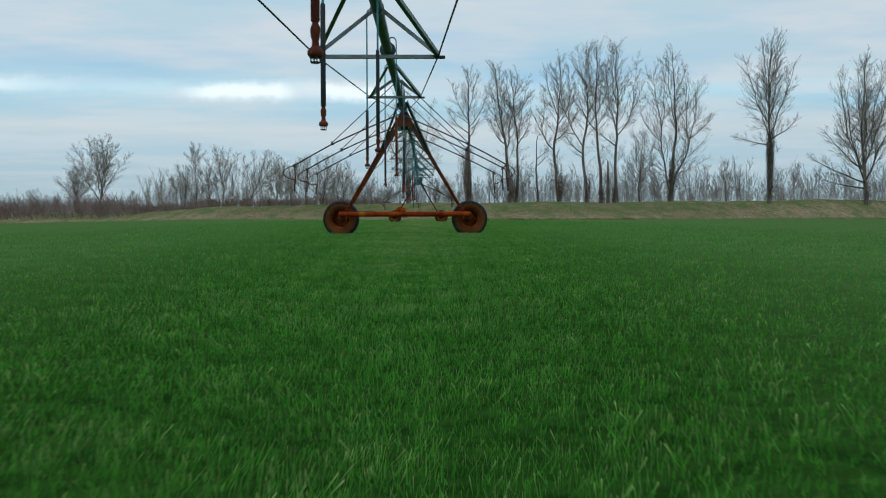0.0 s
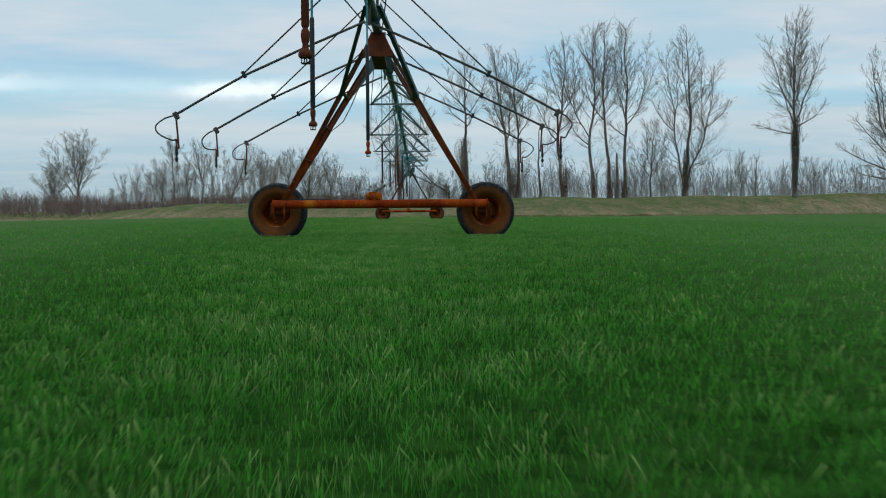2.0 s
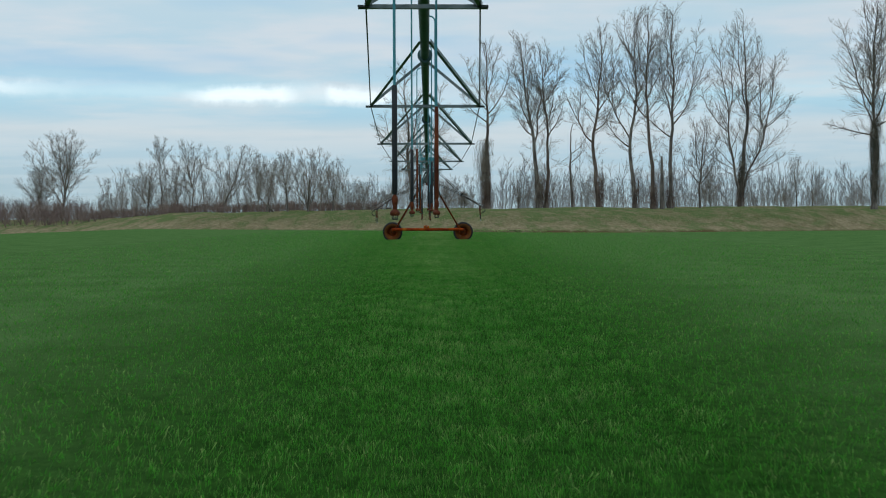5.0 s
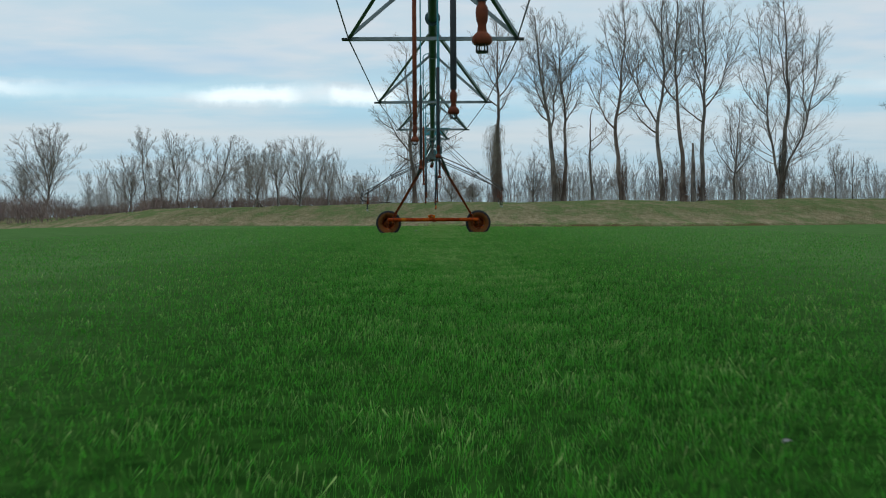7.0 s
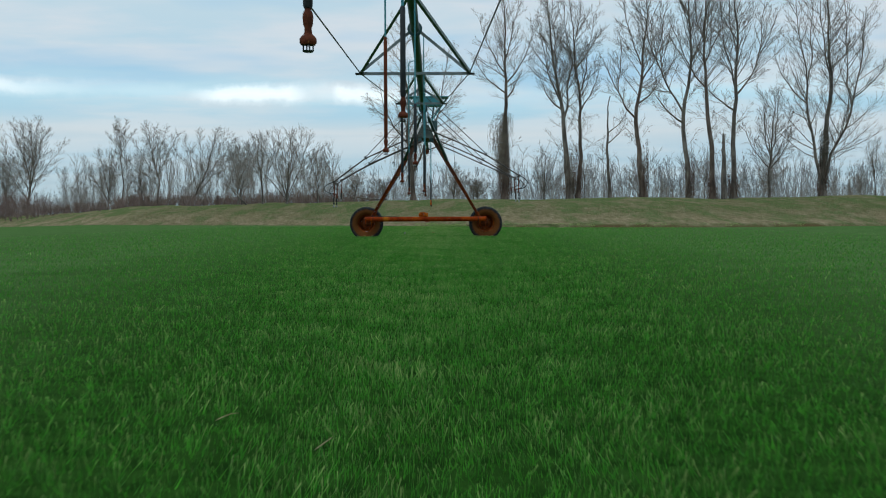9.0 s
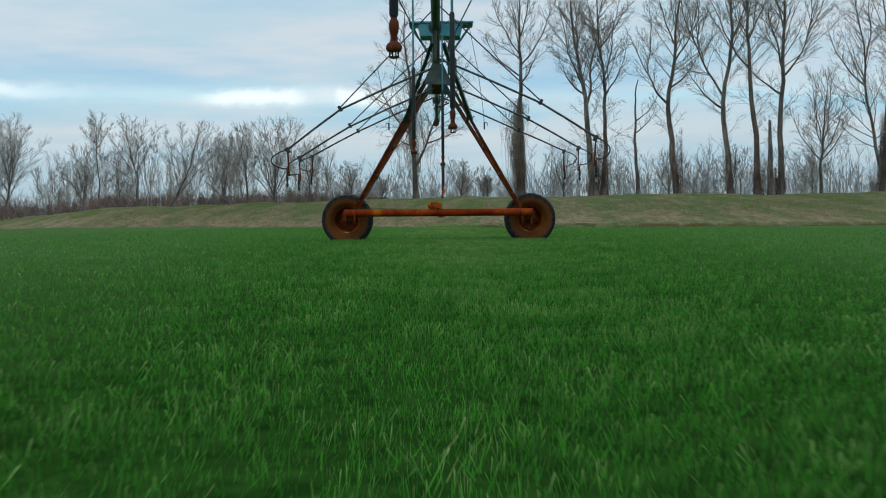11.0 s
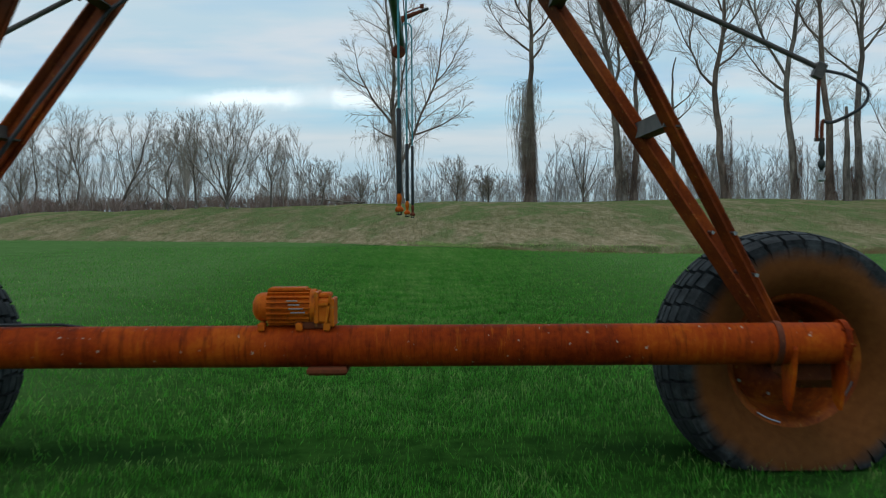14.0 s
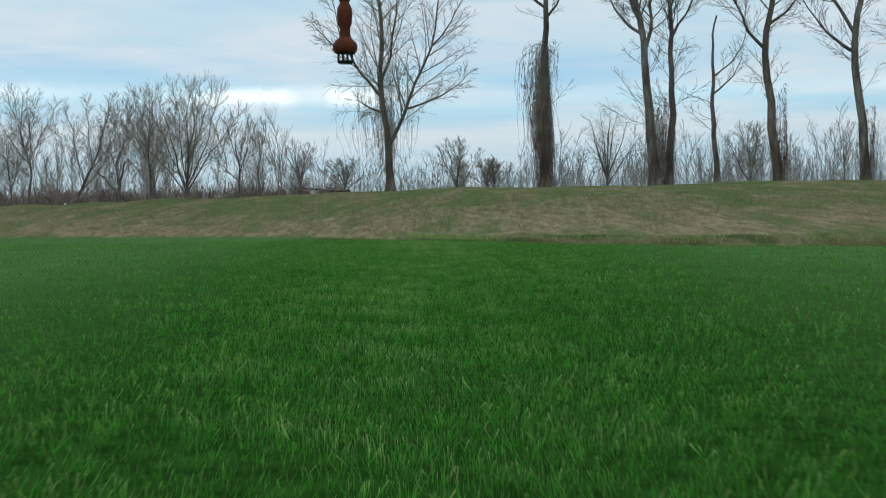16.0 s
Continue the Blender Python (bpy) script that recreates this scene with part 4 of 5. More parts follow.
for i, (x, y) in enumerate([(0.185, 97.0), (0.17, 100.3), (0.175, 103.25)]):
    build_drop(x, y, 1.225, 90 + i, True)


# ---- fittings at the far tower and the pipe's end ----
def build_platform():
    ob = thing("service_platform", "teal sheet-metal tray on brackets above the pipe", "platform", pose(0.1, 91.9, 0))
    g = Geo()
    shape = [(-0.36, 4.72), (0.56, 4.72), (0.62, 5.0), (-0.42, 5.0)]
    pts = [(x - 0.1, y, z) for y in (-0.30, 0.30) for x, z in shape]
    g.add(pts, [(0, 1, 2, 3), (7, 6, 5, 4), (1, 0, 4, 5), (2, 1, 5, 6), (3, 2, 6, 7), (0, 3, 7, 4)])
    part("tray", g, TEAL, ob)
    g = Geo()
    g.bar((-0.72, 0, 5.03), (0.76, 0, 5.03), 0.64, 0.04)
    part("rim", g, TEAL, ob)
    for side in (-1, 1):
        g = Geo()
        g.angle((side * 0.70, 0, 5.0), (side * 0.14, 0, 4.2), 0.05, 0.006)
        part("bracket", g, TEAL, ob)
        g = Geo()
        g.bar((side * 0.16, 0.1, 4.1), (side * 0.22, 0.1, 4.72), 0.05, 0.05)
        part("post", g, GREEN_STEEL, ob)
    return ob


build_platform()


def build_box():
    ob = thing("control_box", "dark teal tower control box strapped beside the pipe", "control box", pose(0.36, 91.2, 3.95))
    g = Geo()
    g.box((0, 0, 0), (0.20, 0.26, 0.36), None, 0.02)
    part("housing", g, GREEN_STEEL, ob)
    g = Geo()
    g.box((0.0, -0.145, 0.0), (0.17, 0.03, 0.32), None, 0.008)
    part("lid", g, GREEN_STEEL, ob)
    g = Geo()
    g.bar((-0.10, 0.0, 0.10), (-0.28, 0.0, 0.12), 0.04, 0.03)
    part("mount", g, DARK_STEEL, ob)
    g = Geo()
    g.tube([(0.02, 0, -0.17), (0.03, 0, -0.30), (-0.08, 0.1, -0.38), (-0.16, 0.5, -0.30)], 0.012, 6)
    part("cable", g, HOSE, ob)


build_box()


def build_end_gun():
    ob = thing("end_gun", "rusty end gun sprinkler on the pipe's end", "sprinkler", pose(0, 103.6, 4.0), "")
    g = Geo()
    g.lathe([(0.0, 0.0), (0.075, 0.0), (0.08, 0.03), (0.10, 0.03), (0.10, 0.06), (0.0, 0.06)], None, 20)
    part("end_cap", g, RUST_DARK, ob)
    g = Geo()
    g.tube([(0, -0.25, 0.05), (0, -0.25, 0.36), (0.05, -0.24, 0.44)], 0.04, 12)
    g.tube([(0.02, -0.24, 0.42), (0.20, -0.20, 0.50), (0.34, -0.17, 0.56)], [0.045, 0.036, 0.026], 10)
    part("barrel", g, RUST_DARK, ob)
    g = Geo()
    g.tube([(0.33, -0.17, 0.555), (0.44, -0.15, 0.60)], [0.03, 0.024], 10)
    part("nozzle", g, DARK_STEEL, ob)
    g = Geo()
    g.tube([(0.06, -0.24, 0.50), (0.20, -0.22, 0.57), (0.34, -0.19, 0.63)], 0.012, 6)
    g.box((0.34, -0.19, 0.63), (0.06, 0.05, 0.07))
    g.box((-0.06, -0.25, 0.40), (0.10, 0.06, 0.06))
    part("drive_arm", g, RUST_DARK, ob)
    g = Geo()
    g.lathe([(0.0, -0.05), (0.09, -0.04), (0.11, 0.0), (0.09, 0.05), (0.0, 0.06)], pose(-0.03, -0.55, -0.16), 16)
    part("valve_body", g, RUST_DARK, ob)
    for side in (-1, 1):
        g = Geo()
        g.tube([(side * 0.09, -0.15, -0.05), (side * 0.10, -4.0, 0.75), (side * 0.05, -8.0, 1.0)], 0.009, 6)
        part("stay_cable", g, DARK_STEEL, ob)


build_end_gun()


# ---- trees ----
def stem(rng, geo, p, d, length, r0, r1, steps, sides, wander, lift):
    """A wandering tapered branch; gives back its points and directions."""
    pts, dirs = [p.copy()], [d.copy()]
    for i in range(steps):
        d = (d + Vector((rng.gauss(0, wander), rng.gauss(0, wander), rng.gauss(0, wander * 0.6) + lift))).normalized()
        p = p + d * (length / steps)
        pts.append(p.copy())
        dirs.append(d.copy())
    n = len(pts)
    geo.tube(pts, [r0 + (r1 - r0) * i / (n - 1) for i in range(n)], sides, False)
    return pts, dirs


def off(rng, d, spread):
    """A direction that leaves d by about that many degrees."""
    side = d.orthogonal().normalized()
    side.rotate(Matrix.Rotation(rng.uniform(0, 2 * math.pi), 3, d))
    w = radians(spread)
    return (d * math.cos(w) + side * math.sin(w)).normalized()


def leader(rng, bends, high, steps=16):
    """The line of a trunk that sways through the given (height, sideways) bends up to its top."""
    marks = [(0.0, 0.0)] + list(bends)
    if marks[-1][0] < high:
        marks.append((high, marks[-1][1] + rng.uniform(-0.4, 0.4)))
    a, b, c = (rng.uniform(0, 6.3) for i in range(3))
    pts = []
    for i in range(steps + 1):
        z = high * (i / steps) ** 0.9
        k = max(j for j in range(len(marks) - 1) if marks[j][0] <= z + 1e-6)
        f = min(1.0, (z - marks[k][0]) / (marks[k + 1][0] - marks[k][0]))
        f = f * f * (3 - 2 * f) * 0.5 + f * 0.5
        x = marks[k][1] + (marks[k + 1][1] - marks[k][1]) * f
        s = min(1.0, z / 3)
        pts.append(Vector((x + s * (0.06 * math.sin(z * 0.9 + a) + 0.04 * math.sin(z * 2.3 + b)), s * 0.12 * math.sin(z * 0.7 + c), z)))
    return pts


def arch(rng, a, b, steps=12, rising=0.32):
    """A limb from a to b that leaves outwards and then rises."""
    c = a + Vector(((b.x - a.x) * rng.uniform(0.5, 0.7), (b.y - a.y) * rng.uniform(0.5, 0.7), (b.z - a.z) * rising * rng.uniform(0.8, 1.2)))
    k = (b - a).length * 0.012
    u, w = rng.uniform(0, 6.3), rng.uniform(0, 6.3)
    pts = []
    for i in range(steps + 1):
        t = i / steps
        p = a * (1 - t) ** 2 + c * (2 * t * (1 - t)) + b * t * t
        s = min(1.0, 4 * t)
        pts.append(p + Vector((s * k * (math.sin(7 * t + u) + 0.6 * math.sin(17 * t + w)), s * k * math.sin(8 * t + w), 0)))
    return pts


def along(pts, f):
    """The point and the direction at a share f of a line."""
    i = min(len(pts) - 2, int(f * (len(pts) - 1)))
    t = f * (len(pts) - 1) - i
    return pts[i].lerp(pts[i + 1], t), (pts[i + 1] - pts[i]).normalized()


def at_height(pts, z):
    for p, q in zip(pts, pts[1:]):
        if q.z >= z:
            return p.lerp(q, (z - p.z) / max(1e-6, q.z - p.z))
    return pts[-1]


def spray(rng, geo, p, d, length, r, droop, many, fine_r):
    """One branch with its twigs and their finest ends."""
    pts = [p]
    for i in range(6):
        d = (d + Vector((rng.gauss(0, 0.08), rng.gauss(0, 0.08), rng.gauss(0, 0.05) + 0.07 - droop))).normalized()
        pts.append(pts[-1] + d * (length / 6))
    if r > 0.014:
        geo.tube(pts, [r + (fine_r * 0.8 - r) * (i / 6) ** 0.8 for i in range(7)], 3, False)
    else:
        for a, b in zip(pts, pts[1:]):
            geo.ribbon(a, b, r * 0.9)
    n = max(4, int(many * min(1.9, 0.3 + length / 2.8)))
    for k in range(n):
        f = 0.10 + 0.90 * (k + rng.random()) / n
        a, e = along(pts, min(f, 0.99))
        tl = (0.30 + length * 0.40 * rng.uniform(0.5, 1.15)) * (1.10 - 0.72 * f)
        e = off(rng, e, rng.uniform(20, 48))
        e2 = (e + Vector((rng.gauss(0, 0.09), rng.gauss(0, 0.09), 0.17 - droop * 4))).normalized()
        c = a + e * (tl * 0.5)
        q = c + e2 * (tl * 0.5)
        geo.ribbon(a, c, fine_r)
        geo.sliver(c, q, fine_r * 0.6)
        for w in range(5):
            g = rng.uniform(0.1, 0.95)
            o = a.lerp(c, g * 2) if g < 0.5 else c.lerp(q, g * 2 - 1)
            e3 = off(rng, e2, rng.uniform(18, 42))
            e3.z += 0.12 - droop * 6
            geo.sliver(o, o + e3 * (tl * rng.uniform(0.25, 0.6)), fine_r * 0.62)


def build_tree(name, label, x, y, high, seed, girth=0.36, bends=(), limbs=(), branches=15, twigs=9, bark=None, twig=None, droop=0.0, category="tree", group="bare trees on the bank", fine_r=0.0094, reach=1.02, low=16, stout=0.46, rising=0.32, crown_from=0.42, trunk_top=None):
    """A bare tree: a swaying trunk, limbs (parent, height, end x, end y, end height), branches and fine twigs."""
    rng = random.Random(seed)
    z = float(height(x, y)) - 0.1
    tree_ob = thing(name, label, category, pose(x, y, z), group)
    trunk, fine = Geo(), Geo()
    top = trunk_top or high * 0.93
    line = leader(rng, bends, top)

    def thick(zz):
        return 0.76 * girth * (0.04 + 0.92 * max(0.0, 1 - zz / (high * 1.02)) ** 1.15) * (1 + 0.55 * math.exp(-zz / 0.45))

    trunk.tube([line[0], line[0].lerp(line[1], 0.35), line[0].lerp(line[1], 0.7)] + line[1:], [thick(0), thick(line[1].z * 0.35), thick(line[1].z * 0.7)] + [thick(p.z) for p in line[1:]], 10, False)
    stems = [(line, None, crown_from)]
    for parent, z0, ex, ey, ez in limbs:
        src = line if parent < 0 else stems[parent + 1][0]
        a = at_height(src, z0)
        pts = arch(rng, a, Vector((ex, ey, ez)), 12, rising)
        limb = Geo()
        r0 = max(0.03, (stout if parent < 0 else stout * 0.72) * girth * (0.04 + 0.92 * max(0.05, 1 - a.z / high) ** 1.15))
        limb.tube(pts, [r0 * (1 - 0.93 * (i / (len(pts) - 1)) ** 0.85) + 0.008 for i in range(len(pts))], 7, False)
        part("limb", limb, bark or BARK, tree_ob, "", True)
        stems.append((pts, limb, 0.16))
    for pts, own, start in stems:
        length = (pts[-1] - pts[0]).length * (1 - start)
        if trunk_top and own is None and trunk_top < high:
            continue
        n = max(7, int(1.12 * branches * (0.5 + length / 9)))
        for k in range(n):
            f = start + (1 - start) * (k + rng.random()) / n
            p, d = along(pts, min(f, 0.995))
            s = (f - start) / (1 - start)
            bl = reach * (length * rng.uniform(0.20, 0.44) * (1.04 - 0.66 * s) + 0.35)
            spray(rng, fine, p, off(rng, d, rng.uniform(27, 60) * (1 - 0.12 * s)), bl, max(0.013, min(0.06, 0.0135 * bl)), droop, twigs, fine_r)
        for k in range(1):
            spray(rng, fine, pts[-2], off(rng, (pts[-1] - pts[-2]).normalized(), rng.uniform(8, 30)), reach * max(0.8, length * 0.14), 0.013, droop, twigs, fine_r)
    for k in range(low):
        f = rng.uniform(0.14, max(0.3, crown_from + 0.08))
        p, d = along(line, f)
        spray(rng, fine, p, off(rng, d, rng.uniform(35, 75)), min(rng.uniform(0.8, 3.8), high * 0.2), 0.024, droop + 0.015, twigs * 0.8, fine_r)
    part("trunk", trunk, bark or BARK, tree_ob, "", True)
    crown = part("crown", fine, twig or TWIGS, tree_ob, "", False)
    crown["kind"] = "stuff"
    return tree_ob


def fan(seed, high, n, z0, z1, spread, from_z=0.75):
    """Limbs that rise all round from the lower part of a trunk."""
    rng = random.Random(seed)
    rows, turn = [], rng.uniform(0, 6.3)
    for k in range(n):
        w = turn + 2.4 * k + rng.uniform(-0.3, 0.3)
        share = (k + rng.random()) / n
        out = spread * (0.25 + 1.0 * share)
        top = high * (1 - (1 - from_z) * share ** 2) * rng.uniform(0.92, 1.0)
        rows.append((-1, z1 + (z0 - z1) * share * rng.uniform(0.7, 1.0), out * math.cos(w), out * math.sin(w) * 0.8, top))
    return rows


def add_vines(tree_ob, z0, z1, reach, count, seed, side=0.0, drop=(0.3, 0.6), mat=None, label="dry brown climbing vines", skin=0.2):
    """Dry climbing vines that arch out from a trunk and hang in strands."""
    rng = random.Random(seed)
    g = Geo()
    for k in range(count):
        z = z0 + (z1 - z0) * rng.random() ** 0.7
        w = rng.uniform(0, 2 * math.pi)
        out = reach * rng.random() ** 1.3 * (0.35 + 0.65 * (z - z0) / max(0.1, z1 - z0))
        hang = min(rng.uniform(*drop) * z, z - 0.15)
        way = Vector((math.cos(w) * 0.6 + side * 1.2, math.sin(w) * 0.6, 0)) * out
        sway = Vector((rng.gauss(0, 0.10) - side * 0.12, rng.gauss(0, 0.10), 0))
        p = Vector((math.cos(w) * skin, math.sin(w) * skin, z))
        line = [p + way * (k / 4) + Vector((rng.gauss(0, 0.03), 0, 0.30 * out * (math.sin(2.2 * k / 4)) - 0.55 * out * (k / 4) ** 2)) for k in range(5)]
        tip = line[-1]
        line += [tip + sway * f * 1.5 + way * 0.12 * math.sin(3 * f) + Vector((rng.gauss(0, 0.04), rng.gauss(0, 0.04), -hang * f)) for f in (0.15, 0.4, 0.7, 1.0)]
        for a, b in zip(line, line[1:]):
            g.ribbon(a, b, 0.007)
        for q in range(8):
            b = line[rng.randrange(3, 9)]
            g.sliver(b, b + Vector((rng.gauss(0, 0.18), rng.gauss(0, 0.18), -rng.uniform(0.15, 0.7))), 0.0075)
    part("hanging_vines", g, mat or VINES, tree_ob, label, False)


TALL = "tall bare winter tree on the grassy bank"
t = build_tree("bare_tree", "bare forked tree with drooping twigs on the bank", -2.1, 164.3, 20, 11, 0.34, ((3.0, -0.1), (6.3, -0.55), (10, -0.4), (15, -0.9)),
               ((-1, 2.9, 3.6, 0.4, 16.5), (-1, 6.2, -3.4, -0.5, 12.5), (-1, 7.0, 1.0, -0.6, 15.5), (0, 5.4, 4.7, -0.6, 7.6), (-1, 5.2, -2.0, 0.3, 6.1), (1, 9.0, -4.6, 0.2, 11.2), (0, 9.5, 4.6, 0.5, 13.0)),
               14, 10, BARK_RED, PALE_TWIGS, 0.045, low=10, crown_from=0.30)
add_vines(t, 2.0, 8.5, 2.1, 130, 4, -0.9, (0.35, 0.8))
add_vines(t, 3.0, 9.0, 1.5, 60, 14, 0.8, (0.25, 0.6))
t = build_tree("vine_clad_tree", "slim bare tree with a curtain of dry vines on its trunk", 7.9, 162.4, 23, 12, 0.42, ((12.6, 0.1), (18, 0.0)),
               ((-1, 12.4, 3.4, 0.3, 19.0), (-1, 11.4, -2.9, -0.4, 14.8), (-1, 10.8, 1.5, 0.4, 13.6), (-1, 13.5, -2.4, 0.6, 19.5), (-1, 15, 1.3, -0.8, 21)), 14, 9, BARK_RED, low=3, crown_from=0.5)
add_vines(t, 4.0, 9.3, 1.15, 360, 5, -0.62, (0.3, 0.65))
add_vines(t, 6.5, 9.3, 0.7, 60, 15, 0.6, (0.12, 0.3))
add_vines(t, 0.8, 6.0, 0.5, 170, 16, -0.2, (0.5, 1.0), FOOT_VINES, "reddish-brown dead vines", 0.34)
t = build_tree("bare_tree", TALL, 14.9, 161.8, 23.5, 13, 0.44, ((4, -0.35), (8.6, -0.6), (12, -1.2), (18, -2.0)),
               ((-1, 8.4, 0.9, 0.4, 21), (-1, 10.2, -3.2, -0.5, 18.5), (-1, 9.5, -2.9, 0.8, 13.2), (-1, 13, -1.6, 0.7, 22)), 15, 10)
add_vines(t, 0.6, 5.0, 0.6, 90, 17, -0.3, (0.5, 1.0))
build_tree("bare_tree", TALL, 15.9, 162.6, 22, 14, 0.33, ((5, 0.25), (11, 0.15), (16, -0.4)),
           ((-1, 9.5, 2.4, 0.4, 14.5), (-1, 11.2, 1.6, 0.3, 20), (-1, 12.5, -1.4, -0.5, 20.5), (-1, 14, 2.2, 0.2, 18)), 14, 9, BARK_RED)
build_tree("snapped_tree", "thin broken-topped bare tree on the bank", 19.9, 165.3, 15, 15, 0.26, ((4, -0.25), (10, -0.3)), ((-1, 6.0, 1.6, 0.1, 8.6), (-1, 7.2, 1.9, -0.2, 10.4)), 9, 7, low=5, trunk_top=11.2)
build_tree("bare_tree", TALL, 23.1, 162.5, 25, 16, 0.40, ((4, -0.5), (8.6, -0.8), (14, -0.2), (19, 0.2)),
           ((-1, 8.5, -4.0, -0.4, 14.8), (-1, 12.5, 2.3, 0.5, 19.5), (-1, 14.0, -2.0, 0.5, 22), (0, 11.3, -2.2, 0.5, 18.5), (-1, 10.0, 1.8, -0.3, 13)), 14, 9, BARK_RED)
build_tree("bare_tree", TALL, 27.2, 159.0, 26.5, 17, 0.37, ((5, -0.45), (9, -0.7), (14, 0.1), (20, -0.2)),
           ((-1, 9.0, -5.0, -0.3, 21.5), (0, 13.0, -2.6, 0.6, 22), (-1, 14.5, 2.0, 0.4, 22), (-1, 8.0, -3.6, 0.5, 12), (-1, 17, -1.5, -0.5, 25)), 14, 9)
build_tree("bare_tree", TALL, 29.3, 157.9, 26.5, 18, 0.38, ((6, -0.2), (11, -0.7), (17, -0.9), (22, -0.6)),
           ((-1, 11.5, -4.0, 0.4, 18.5), (-1, 14, 1.4, 0.5, 21), (-1, 16, -2.2, -0.4, 24)), 13, 9, BARK_RED)
build_tree("bare_tree", TALL, 31.8, 159.2, 27, 19, 0.38, ((6, 0.05), (11, 0.15), (16, 0.4), (21, 0.0)),
           ((-1, 10.8, 4.2, 0.3, 19.5), (-1, 11.2, -1.6, -0.4, 22), (0, 14.0, 3.3, 0.6, 23), (-1, 9.2, -3.0, 0.5, 12.5), (-1, 15, -0.8, 0.8, 25)), 14, 9)
build_tree("young_tree", "small bare tree between the tall ones on the bank", 36.0, 160, 11.8, 20, 0.2, ((3, -0.1), (5, 0.1)), fan(20, 11.8, 6, 2.5, 5.0, 2.6, 0.6), 13, 8, crown_from=0.35)
t = build_tree("bare_tree", "broad bare tree with several rising stems on the bank", 40.4, 157.0, 25, 21, 0.40, ((2, -0.1), (5, 0.3), (12, 0.7), (18, 0.4)),
               ((-1, 1.6, -2.6, 0.3, 20.5), (-1, 1.3, 4.2, -0.3, 19), (0, 9.5, -4.6, 0.3, 15), (0, 11.5, -0.6, 0.6, 22), (1, 9.0, 2.0, 0.7, 21.5), (1, 10.0, 5.8, 0.4, 13.5), (-1, 11, -0.8, -0.8, 23)), 13, 9)
add_vines(t, 1.0, 7.0, 0.8, 190, 6, 0.5, (0.25, 0.6), IVY, "dark ivy")
t = build_tree("vine_clad_tree", "tall bare tree with dark ivy up its trunk", 52.2, 145.0, 25.5, 22, 0.38, ((8, 0.1), (15, -0.3)), fan(22, 25, 7, 9, 15, 3.6) + [(-1, 8.5, -4.6, 0.3, 9.8), (-1, 9.5, 3.6, -0.2, 12.5)], 14, 9)
add_vines(t, 0.8, 10.5, 0.55, 420, 7, 0.0, (0.15, 0.5), IVY, "dark ivy")
add_vines(t, 7.0, 14.0, 1.5, 90, 8, 0.2, (0.1, 0.25), IVY, "dark ivy")
build_tree("bare_tree", "broad bare tree with several rising stems on the bank", 65.5, 142.0, 22, 23, 0.40, ((3, -0.3), (10, -0.8)), fan(23, 22, 8, 1.5, 8, 5.0) + [(-1, 3.2, -7.5, 0.3, 7.0), (-1, 2.4, -6.0, -0.4, 3.6), (-1, 5.0, -5.5, 0.2, 10.5)], 14, 9)
build_tree("bare_tree", TALL, 79.0, 140.0, 23.5, 24, 0.46, ((4, 0.3), (10, 0.1)), fan(24, 23, 6, 7, 13, 4.5), 14, 9)

for k, ob in enumerate([ob for ob in scene.objects if ob.get("group") == "bare trees on the bank" and ob.name.startswith("bare_tree") and ob.location.x > 10]):
    add_vines(ob, 0.5, 4.5 + 2 * math.sin(k), 0.14, 65, 60 + k, 0.0, (0.5, 1.0), FOOT_VINES, "reddish-brown dead vines", 0.33)

for ob in scene.objects:
    if ob.get("group") == "bare trees on the bank":
        ob.scale = (1.12, 1.0, 1.02)

# smaller trees over on the far side of the bank
SMALL = "bare tree with many rising branches"

def small_tree(x, y, h, s, g, bends, limbs, kw):
    args = dict(branches=20, twigs=7, fine_r=0.0072 if y < 190 else (0.0095 if y < 260 else 0.0115), reach=0.86, low=5, crown_from=0.3, stout=0.33, rising=0.62)
    args.update(kw)
    build_tree("bare_tree", SMALL, x, y, h, s, g, bends, limbs, twig=PALE_TWIGS, group="smaller bare trees behind the bank", **args)


small_tree(-17.0, 170.0, 9.4, 31, 0.15, ((3, 0.1), (6, 0.6)), fan(31, 9.4, 10, 0.3, 1.4, 4.1, 0.66), {})
small_tree(-13.6, 172.0, 6.6, 32, 0.11, ((2.4, 0.0),), fan(32, 6.4, 5, 1.2, 2.8, 2.0, 0.6), {})
small_tree(-20.2, 172.5, 9.2, 46, 0.14, ((3, -0.1), (6, -0.6)), fan(46, 9.0, 7, 1.6, 4.0, 2.2, 0.65), {})
small_tree(-35.5, 198.0, 12.2, 33, 0.24, ((2.6, 1.2), (6.4, 2.6), (10.3, 3.4)), ((-1, 1.5, 6.2, 0.2, 8.5), (-1, 2.6, -0.5, 0.3, 10.3), (-1, 3.6, 5.9, -0.4, 10.6), (-1, 4.4, 1.2, 0.5, 11.6), (0, 4.4, 4.6, 0.6, 11.4), (0, 5.0, 7.5, 0.0, 7.2), (1, 6.0, -2.0, 0.4, 8.6), (-1, 6.5, 3.6, 0.6, 12.0)), {})
small_tree(-40.6, 200.0, 13.4, 34, 0.20, ((4, 0.2), (8, -0.5)), fan(34, 13.2, 9, 3.0, 7.0, 3.8, 0.62), {})
small_tree(-46.8, 203, 14.8, 35, 0.17, ((5, 0.2), (10, -0.1)), fan(35, 14.6, 7, 7.5, 11.0, 1.9, 0.8), dict(crown_from=0.6))
small_tree(-44.0, 204, 9.0, 36, 0.14, ((4, -0.3),), fan(36, 9.0, 7, 1.0, 4.0, 3.0, 0.6), {})
